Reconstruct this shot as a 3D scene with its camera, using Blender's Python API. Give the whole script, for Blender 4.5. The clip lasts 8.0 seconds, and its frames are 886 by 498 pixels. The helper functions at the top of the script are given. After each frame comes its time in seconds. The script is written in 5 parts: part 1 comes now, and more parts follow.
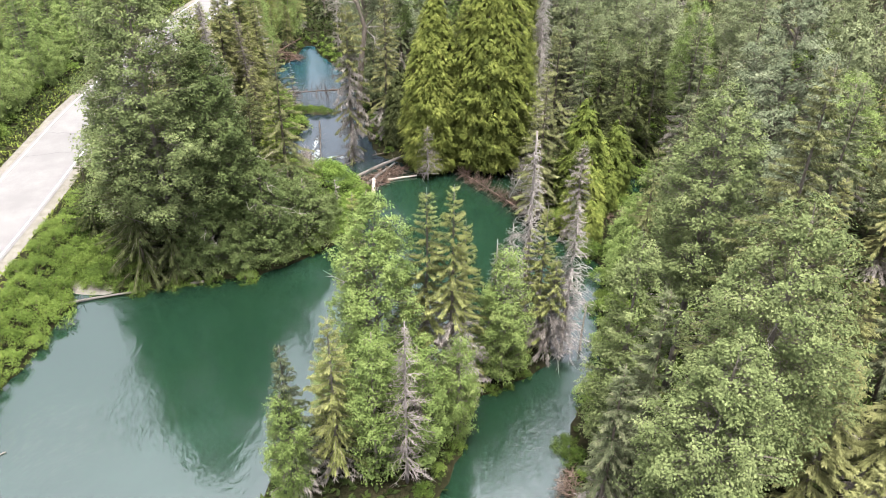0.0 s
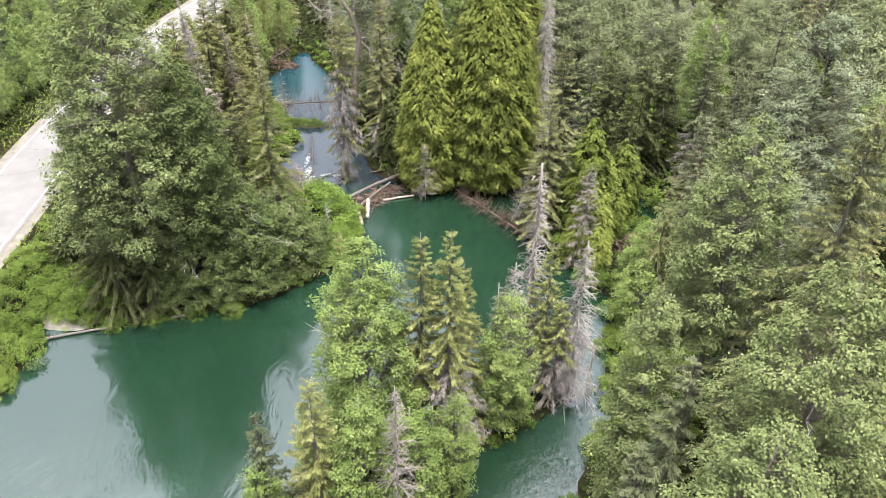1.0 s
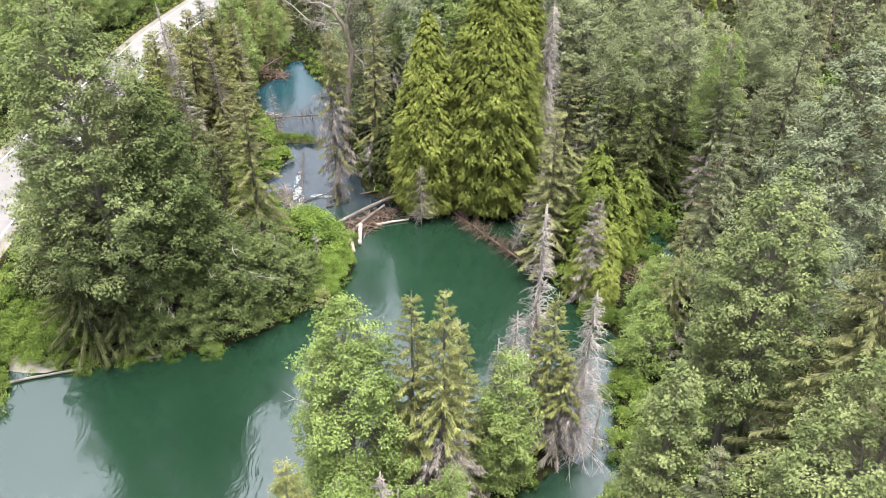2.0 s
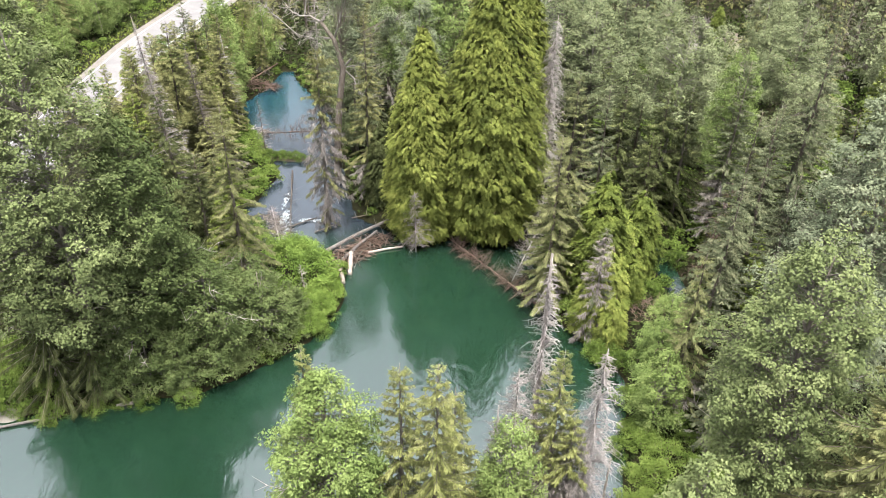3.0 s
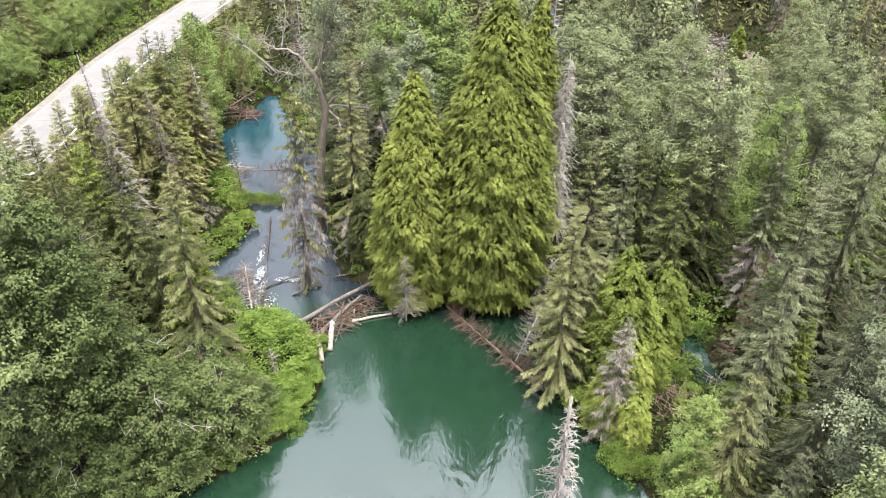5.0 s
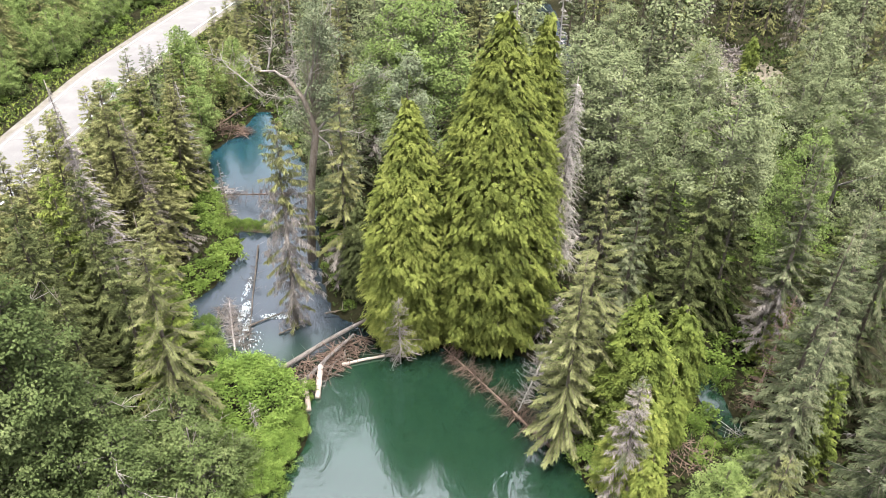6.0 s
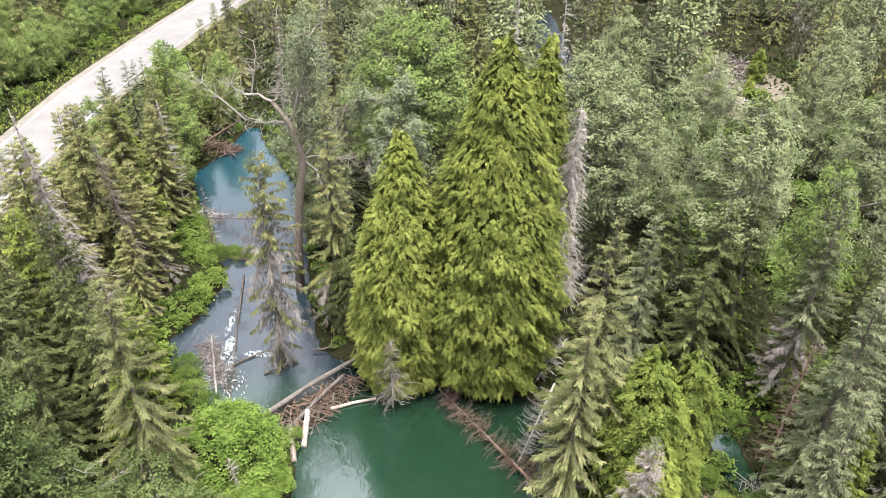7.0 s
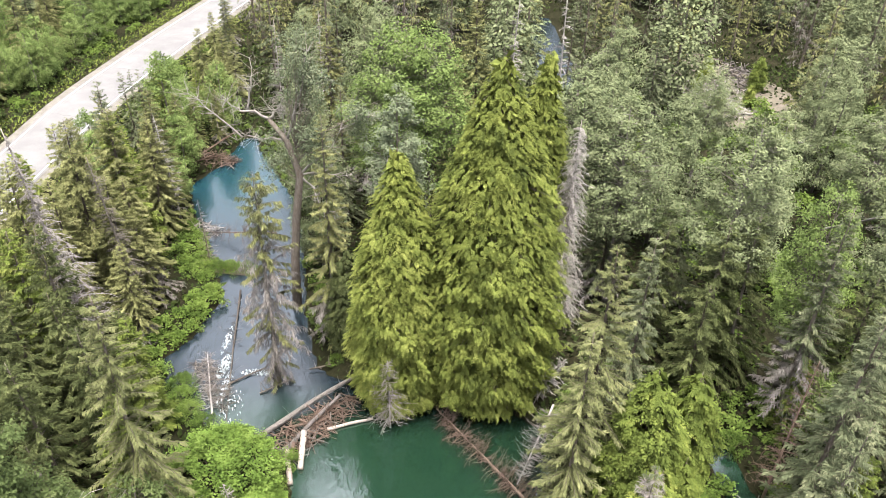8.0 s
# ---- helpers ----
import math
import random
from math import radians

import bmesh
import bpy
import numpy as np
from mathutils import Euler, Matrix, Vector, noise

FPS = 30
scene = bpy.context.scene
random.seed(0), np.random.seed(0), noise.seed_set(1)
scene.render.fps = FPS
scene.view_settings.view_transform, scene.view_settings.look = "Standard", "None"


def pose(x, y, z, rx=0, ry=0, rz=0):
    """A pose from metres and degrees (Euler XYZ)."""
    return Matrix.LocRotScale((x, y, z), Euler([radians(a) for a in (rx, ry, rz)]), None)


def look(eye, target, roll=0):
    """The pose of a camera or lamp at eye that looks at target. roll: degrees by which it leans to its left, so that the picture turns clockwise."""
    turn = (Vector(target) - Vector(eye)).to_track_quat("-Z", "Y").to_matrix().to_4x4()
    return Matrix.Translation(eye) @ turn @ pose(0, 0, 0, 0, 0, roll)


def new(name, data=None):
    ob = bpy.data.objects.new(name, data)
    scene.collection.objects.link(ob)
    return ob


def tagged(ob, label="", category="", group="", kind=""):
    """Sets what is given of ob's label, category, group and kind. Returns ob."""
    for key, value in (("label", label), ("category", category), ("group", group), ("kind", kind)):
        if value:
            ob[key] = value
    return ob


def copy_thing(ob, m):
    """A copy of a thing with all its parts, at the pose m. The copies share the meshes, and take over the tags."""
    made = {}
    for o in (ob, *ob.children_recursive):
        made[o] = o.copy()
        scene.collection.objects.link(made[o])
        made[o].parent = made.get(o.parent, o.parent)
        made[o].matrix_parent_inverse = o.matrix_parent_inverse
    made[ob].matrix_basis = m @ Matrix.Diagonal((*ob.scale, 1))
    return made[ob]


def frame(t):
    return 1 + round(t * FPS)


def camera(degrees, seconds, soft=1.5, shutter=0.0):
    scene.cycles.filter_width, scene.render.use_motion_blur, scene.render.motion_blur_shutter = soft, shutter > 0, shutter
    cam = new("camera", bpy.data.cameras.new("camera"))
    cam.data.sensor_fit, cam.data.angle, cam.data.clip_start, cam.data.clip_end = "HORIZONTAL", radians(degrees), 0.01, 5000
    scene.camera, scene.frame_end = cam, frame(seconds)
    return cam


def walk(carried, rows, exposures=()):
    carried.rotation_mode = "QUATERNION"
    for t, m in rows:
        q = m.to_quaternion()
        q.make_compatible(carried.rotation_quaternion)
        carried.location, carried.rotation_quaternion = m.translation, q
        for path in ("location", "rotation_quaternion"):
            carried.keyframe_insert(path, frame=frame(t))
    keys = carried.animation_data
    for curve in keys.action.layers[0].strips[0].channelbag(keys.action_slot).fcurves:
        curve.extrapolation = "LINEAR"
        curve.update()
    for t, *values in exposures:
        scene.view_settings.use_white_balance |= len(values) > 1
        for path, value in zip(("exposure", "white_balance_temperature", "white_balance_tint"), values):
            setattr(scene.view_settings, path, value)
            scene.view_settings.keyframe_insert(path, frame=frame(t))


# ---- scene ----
# ---------------------------------------------------------------- camera
cam = camera(60.0, 8.0, soft=0.65)
PATH = [
    (0.0, (1.624, -0.49, 39.75), (1.57, 1.19, 38.667), 0.9),
    (0.5, (1.66, 2.195, 39.817), (1.605, 3.873, 38.73), 0.9),
    (1, (1.696, 4.882, 39.884), (1.64, 6.556, 38.791), 0.9),
    (1.5, (1.767, 7.627, 39.981), (1.71, 9.298, 38.883), 1.0),
    (3, (1.797, 15.718, 40.109), (1.745, 17.383, 39.001), 1.3),
    (3.5, (1.763, 18.331, 40.138), (1.712, 19.995, 39.029), 1.4),
    (4, (1.717, 20.982, 40.175), (1.667, 22.644, 39.063), 1.6),
    (4.5, (1.658, 23.678, 40.249), (1.611, 25.337, 39.133), 1.7),
    (6, (1.983, 31.654, 40.19), (1.923, 33.312, 39.072), 1.6),
    (6.5, (1.993, 34.19, 40.241), (1.935, 35.847, 39.123), 1.6),
    (7, (1.991, 36.134, 40.281), (1.935, 37.792, 39.163), 1.6),
    (7.5, (2.068, 37.211, 40.509), (2.011, 38.867, 39.388), 1.5),
    (8, (2.063, 37.334, 41.102), (2.007, 38.992, 39.984), 1.6),
]
EXPOSURE = 2.6
walk(cam, [(t, look(eye, target, roll)) for t, eye, target, roll in PATH])
scene.view_settings.exposure = EXPOSURE

# ---------------------------------------------------------------- light: bright overcast
SUN_EL, SUN_AZ = 80.0, 165.0            # degrees; azimuth clockwise from +y
world = bpy.data.worlds.new("world")
scene.world = world
world.use_nodes = True
wn, wl = world.node_tree.nodes, world.node_tree.links
sky = wn.new("ShaderNodeTexSky")
sky.sky_type = "NISHITA"
sky.sun_disc = False
sky.sun_elevation, sky.sun_rotation = radians(SUN_EL), radians(SUN_AZ)
sky.air_density, sky.dust_density, sky.ozone_density = 1.0, 6.0, 1.0
sat = wn.new("ShaderNodeHueSaturation")
sat.inputs["Saturation"].default_value = 0.42
wl.new(sky.outputs[0], sat.inputs["Color"])
# an overcast sky is three times brighter overhead than at the horizon
wtc, wsep, wlum, wmul = wn.new("ShaderNodeTexCoord"), wn.new("ShaderNodeSeparateXYZ"), wn.new("ShaderNodeMapRange"), wn.new("ShaderNodeVectorMath")
wlum.inputs["To Min"].default_value, wlum.inputs["To Max"].default_value = 0.25, 1.1
wmul.operation = "MULTIPLY"
wl.new(wtc.outputs["Generated"], wsep.inputs[0])
wl.new(wsep.outputs["Z"], wlum.inputs["Value"])
wl.new(sat.outputs[0], wmul.inputs[0])
wl.new(wlum.outputs[0], wmul.inputs[1])
wl.new(wmul.outputs[0], wn["Background"].inputs["Color"])
wn["Background"].inputs["Strength"].default_value = 0.14
sun = new("sun", bpy.data.lights.new("sun", "SUN"))
sun.data.energy, sun.data.angle, sun.data.color = 1.4, radians(36), (1.0, 0.97, 0.92)
sd = Vector((math.sin(radians(SUN_AZ)) * math.cos(radians(SUN_EL)), math.cos(radians(SUN_AZ)) * math.cos(radians(SUN_EL)), math.sin(radians(SUN_EL))))
sun.matrix_world = look(sd * 200, (0, 0, 0))


# ---------------------------------------------------------------- materials
def material(name):
    m = bpy.data.materials.new(name)
    m.use_nodes = True
    return m, m.node_tree.nodes, m.node_tree.links, m.node_tree.nodes["Principled BSDF"]


def ramp(n, stops):
    r = n.new("ShaderNodeValToRGB")
    e = r.color_ramp.elements
    while len(e) < len(stops):
        e.new(0.5)
    for k, (p, c) in zip(e, stops):
        k.position, k.color = p, (*c, 1)
    return r


def noise_tex(n, l, scale, detail=4, rough=0.55, coord=None):
    t = n.new("ShaderNodeTexNoise")
    t.inputs["Scale"].default_value, t.inputs["Detail"].default_value, t.inputs["Roughness"].default_value = scale, detail, rough
    if coord is not None:
        l.new(coord, t.inputs["Vector"])
    return t


def math_node(n, l, op, *values):
    k = n.new("ShaderNodeMath")
    k.operation = op
    for i, v in enumerate(values):
        if isinstance(v, (int, float)):
            k.inputs[i].default_value = v
        else:
            l.new(v, k.inputs[i])
    return k.outputs[0]


def leaf_material(name, dark, mid, light, tree_shift=0.5, glow=0.16, rough=0.7):
    """Foliage: each leaf, each bough and each tree has a shade of its own; part of the light passes through."""
    m, n, l, p = material(name)
    geo, info, tc = n.new("ShaderNodeNewGeometry"), n.new("ShaderNodeObjectInfo"), n.new("ShaderNodeTexCoord")
    big = noise_tex(n, l, 0.55, 3, 0.6, tc.outputs["Object"])
    a = math_node(n, l, "MULTIPLY", geo.outputs["Random Per Island"], 0.06)
    tuft = noise_tex(n, l, 1.5, 2, 0.5, tc.outputs["Object"])
    b = math_node(n, l, "ADD", math_node(n, l, "MULTIPLY_ADD", big.outputs["Fac"], 1.1, -0.55), math_node(n, l, "MULTIPLY", tuft.outputs["Fac"], 0.9))
    c = math_node(n, l, "MULTIPLY", info.outputs["Random"], tree_shift)
    s = math_node(n, l, "ADD", math_node(n, l, "ADD", a, b), math_node(n, l, "SUBTRACT", c, tree_shift * 0.5))
    r = ramp(n, [(p_, (c_[0] * 1.02, c_[1], c_[2] * 1.06)) for p_, c_ in ((0.08, dark), (0.5, mid), (0.95, light))])
    l.new(s, r.inputs["Fac"])
    l.new(r.outputs["Color"], p.inputs["Base Color"])
    p.inputs["Roughness"].default_value = rough
    p.inputs["Specular IOR Level"].default_value = 0.06
    tr = n.new("ShaderNodeBsdfTranslucent")
    l.new(r.outputs["Color"], tr.inputs["Color"])
    mix = n.new("ShaderNodeMixShader")
    mix.inputs["Fac"].default_value = glow * 0.6
    l.new(p.outputs[0], mix.inputs[1])
    l.new(tr.outputs[0], mix.inputs[2])
    l.new(mix.outputs[0], n["Material Output"].inputs["Surface"])
    return m


def rough_material(name, stops, scale, rough=0.85, bump=0.4, stretch=(1, 1, 1), fine=6.0, shift=0.25):
    """Bark, wood, earth: two scales of noise for the colour, and relief."""
    m, n, l, p = material(name)
    tc, mp, info = n.new("ShaderNodeTexCoord"), n.new("ShaderNodeMapping"), n.new("ShaderNodeObjectInfo")
    mp.inputs["Scale"].default_value = stretch
    l.new(tc.outputs["Object"], mp.inputs["Vector"])
    a = noise_tex(n, l, scale, 4, 0.6, mp.outputs[0])
    b = noise_tex(n, l, scale * fine, 3, 0.6, mp.outputs[0])
    s = math_node(n, l, "ADD", math_node(n, l, "MULTIPLY", a.outputs["Fac"], 0.6), math_node(n, l, "MULTIPLY", b.outputs["Fac"], 0.4))
    s = math_node(n, l, "ADD", s, math_node(n, l, "MULTIPLY", math_node(n, l, "SUBTRACT", info.outputs["Random"], 0.5), shift))
    r = ramp(n, stops)
    l.new(s, r.inputs["Fac"])
    l.new(r.outputs["Color"], p.inputs["Base Color"])
    p.inputs["Roughness"].default_value = rough
    p.inputs["Specular IOR Level"].default_value = 0.2
    bm = n.new("ShaderNodeBump")
    bm.inputs["Strength"].default_value, bm.inputs["Distance"].default_value = bump, 0.05
    l.new(b.outputs["Fac"], bm.inputs["Height"])
    l.new(bm.outputs[0], p.inputs["Normal"])
    return m


CEDAR = leaf_material("cedar_sprays", (0.026, 0.036, 0.008), (0.094, 0.113, 0.023), (0.180, 0.195, 0.050), 0.1, 0.2)
YOUNG = leaf_material("young_cedar_sprays", (0.026, 0.038, 0.007), (0.082, 0.106, 0.021), (0.17, 0.19, 0.045), 0.3)
ISLE = leaf_material("island_needles", (0.038, 0.045, 0.014), (0.124, 0.136, 0.044), (0.22, 0.224, 0.094), 0.15, 0.2)
# darkened needle colour, with the shade among taller trees put into it
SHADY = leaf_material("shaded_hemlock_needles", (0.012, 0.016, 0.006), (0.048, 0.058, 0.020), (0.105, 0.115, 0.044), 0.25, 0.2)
EAST = leaf_material("east_cottonwood_leaves", (0.030, 0.043, 0.015), (0.094, 0.118, 0.044), (0.172, 0.196, 0.086), 0.1, 0.2)
SPRUCE = leaf_material("spruce_needles", (0.016, 0.023, 0.011), (0.068, 0.080, 0.040), (0.155, 0.163, 0.090), 0.3, 0.15)
HEMLOCK = leaf_material("hemlock_needles", (0.034, 0.038, 0.014), (0.120, 0.125, 0.047), (0.21, 0.21, 0.094), 0.25, 0.2)
COTTON = leaf_material("cottonwood_leaves", (0.040, 0.052, 0.024), (0.108, 0.128, 0.060), (0.175, 0.192, 0.104), 0.1)
LIME = leaf_material("mound_leaves", (0.026, 0.048, 0.008), (0.084, 0.130, 0.024), (0.15, 0.2, 0.05), 0.05, 0.2)
ALDER = leaf_material("alder_leaves", (0.038, 0.060, 0.014), (0.106, 0.146, 0.042), (0.180, 0.220, 0.076), 0.2, 0.25)
# dark green leaves, lowered further to include the west bank's shade
WILLOW = leaf_material("willow_leaves", (0.017, 0.026, 0.008), (0.057, 0.078, 0.025), (0.112, 0.134, 0.052), 0.15)
OLIVE = leaf_material("olive_spruce_needles", (0.030, 0.035, 0.013), (0.098, 0.107, 0.042), (0.185, 0.188, 0.086), 0.1, 0.15)
SHRUB = leaf_material("shrub_leaves", (0.021, 0.038, 0.007), (0.072, 0.108, 0.020), (0.134, 0.18, 0.042), 0.45, 0.25)
GRASS = leaf_material("verge_grass", (0.036, 0.050, 0.010), (0.094, 0.122, 0.022), (0.173, 0.187, 0.050), 0.1, 0.2)
# fern green cut far down so the colour itself holds the tree shade
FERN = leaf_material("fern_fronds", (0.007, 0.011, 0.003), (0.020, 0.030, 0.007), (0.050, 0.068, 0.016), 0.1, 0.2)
LICHEN = leaf_material("lichen_twigs", (0.075, 0.066, 0.055), (0.170, 0.155, 0.134), (0.27, 0.252, 0.22), 0.15, 0.15, 0.9)
BARK = rough_material("bark", [(0.25, (0.036, 0.029, 0.023)), (0.5, (0.094, 0.076, 0.061)), (0.8, (0.187, 0.166, 0.144))], 3.0, 0.9, 0.8, (3, 3, 0.6))
PALE = rough_material("pale_bark", [(0.25, (0.050, 0.043, 0.036)), (0.5, (0.108, 0.094, 0.079)), (0.8, (0.194, 0.180, 0.158))], 3.0, 0.9, 0.7, (3, 3, 0.8))
DEAD = rough_material("dead_wood", [(0.2, (0.088, 0.076, 0.069)), (0.5, (0.185, 0.164, 0.154)), (0.8, (0.29, 0.27, 0.26))], 2.5, 0.9, 0.5, (2, 2, 0.7))
RUST = rough_material("brown_dead_wood", [(0.2, (0.032, 0.020, 0.014)), (0.5, (0.083, 0.056, 0.043)), (0.8, (0.158, 0.119, 0.097))], 2.5, 0.9, 0.5, (2, 2, 0.7))
DARKBARK = rough_material("dark_furrowed_bark", [(0.25, (0.018, 0.015, 0.012)), (0.5, (0.045, 0.037, 0.030)), (0.8, (0.09, 0.077, 0.066))], 3.0, 0.9, 0.9, (3, 3, 0.6))
LIMB = rough_material("bleached_limb", [(0.2, (0.085, 0.073, 0.065)), (0.5, (0.19, 0.17, 0.155)), (0.8, (0.31, 0.29, 0.27))], 2.5, 0.9, 0.5)
SILVER = leaf_material("silvery_leaves", (0.042, 0.055, 0.030), (0.100, 0.120, 0.068), (0.168, 0.184, 0.114), 0.05, 0.15)
FRESHWOOD = rough_material("pale_split_wood", [(0.2, (0.11, 0.084, 0.070)), (0.5, (0.2, 0.162, 0.14)), (0.8, (0.29, 0.25, 0.225))], 1.6, 0.85, 0.6, (5, 5, 0.5))
LOGWOOD = rough_material("weathered_log", [(0.2, (0.040, 0.034, 0.031)), (0.5, (0.088, 0.076, 0.070)), (0.8, (0.155, 0.140, 0.132))], 1.6, 0.85, 0.8, (5, 5, 0.5))


# ---------------------------------------------------------------- mesh helpers
def unit(v):
    return v / np.maximum(np.linalg.norm(v, axis=-1, keepdims=True), 1e-9)


class Geo:
    """Collects vertices and faces of one mesh."""

    def __init__(self):
        self.v, self.f, self.n = [], [], 0

    def add(self, v, f):
        self.v.append(np.asarray(v, float))
        self.f.extend((np.asarray(f) + self.n).tolist())
        self.n += len(v)

    def mesh(self, name, mat, smooth=False):
        me = bpy.data.meshes.new(name)
        me.from_pydata(np.concatenate(self.v).tolist() if self.v else [], [], self.f)
        me.materials.append(mat)
        if smooth:
            me.polygons.foreach_set("use_smooth", [True] * len(me.polygons))
        me.update()
        return me


def kites(geo, p, d, nrm, length, width, fold=0.25):
    """Folded leaf or spray blades: base p, direction d, normal nrm."""
    d = unit(d)
    s = unit(np.cross(d, nrm))
    up = np.cross(s, d)
    length, width = np.broadcast_to(length, (len(p),))[:, None], np.broadcast_to(width, (len(p),))[:, None]
    mid = p + d * length * 0.42 + up * width * fold
    v = np.stack([p, mid + s * width * 0.5, p + d * length, mid - s * width * 0.5], 1).reshape(-1, 3)
    k = np.arange(len(p))[:, None] * 4
    geo.add(v, k + np.array([0, 1, 2, 3]))


def tube(geo, pts, radii, k=6, cap=True):
    """A tapered round bar along pts."""
    pts, radii = np.asarray(pts, float), np.asarray(radii, float)
    t = unit(np.gradient(pts, axis=0))
    a = np.where(np.abs(t[:, 2:]) > 0.8, np.array([[1.0, 0, 0]]), np.array([[0, 0, 1.0]]))
    u = unit(np.cross(t, a))
    w = np.cross(t, u)
    ang = np.arange(k) * 2 * math.pi / k
    ring = pts[:, None] + radii[:, None, None] * (np.cos(ang)[None, :, None] * u[:, None] + np.sin(ang)[None, :, None] * w[:, None])
    f = []
    for i in range(len(pts) - 1):
        for j in range(k):
            f.append((i * k + j, i * k + (j + 1) % k, (i + 1) * k + (j + 1) % k, (i + 1) * k + j))
    base = geo.n
    geo.add(ring.reshape(-1, 3), f)
    if cap:
        geo.f.append([base + j for j in range(k)][::-1])
        geo.f.append([base + (len(pts) - 1) * k + j for j in range(k)])


def bars(geo, a, b, ra, rb=None):
    """Many thin three-sided twigs from a to b."""
    if len(a) == 0:
        return
    rb = ra * 0.35 if rb is None else rb
    d = unit(b - a)
    u = unit(np.cross(d, np.where(np.abs(d[:, 2:]) > 0.8, np.array([[1.0, 0, 0]]), np.array([[0, 0, 1.0]]))))
    w = np.cross(d, u)
    v = []
    for q, r in ((a, ra), (b, rb)):
        r = np.broadcast_to(r, (len(a),))[:, None]
        for g in (0, 2.094, 4.189):
            v.append(q + r * (math.cos(g) * u + math.sin(g) * w))
    v = np.stack(v, 1).reshape(-1, 3)
    k = np.arange(len(a))[:, None] * 6
    for f in ((0, 1, 4, 3), (1, 2, 5, 4), (2, 0, 3, 5)):
        geo.f.extend((k + geo.n + np.array(f)).tolist())
    geo.v.append(v)
    geo.n += len(v)


def part(name, me, parent, label=""):
    ob = new(name, me)
    ob.parent = parent
    return tagged(ob, label, kind="stuff" if name in ("brush", "dead_brush", "foliage", "crown", "stem") else "")


def thing(name, parts, label, category, group=""):
    """An Empty with meshes under it: parts are (name, mesh, label)."""
    e = new(name)
    e.empty_display_size = 0.5
    for pn, me, pl in parts:
        part(pn, me, e, pl)
    return tagged(e, label, category, group)


# ---------------------------------------------------------------- trees
def sway(rng, h, amount, k=9):
    z = np.linspace(0, h, k)
    x = amount * h * np.cumsum(rng.normal(0, 0.35, k)) / k
    y = amount * h * np.cumsum(rng.normal(0, 0.35, k)) / k
    return np.stack([x - x[0], y - y[0], z], 1)


def along(pts, z):
    return np.stack([np.interp(z, pts[:, 2], pts[:, i]) for i in range(3)], -1)


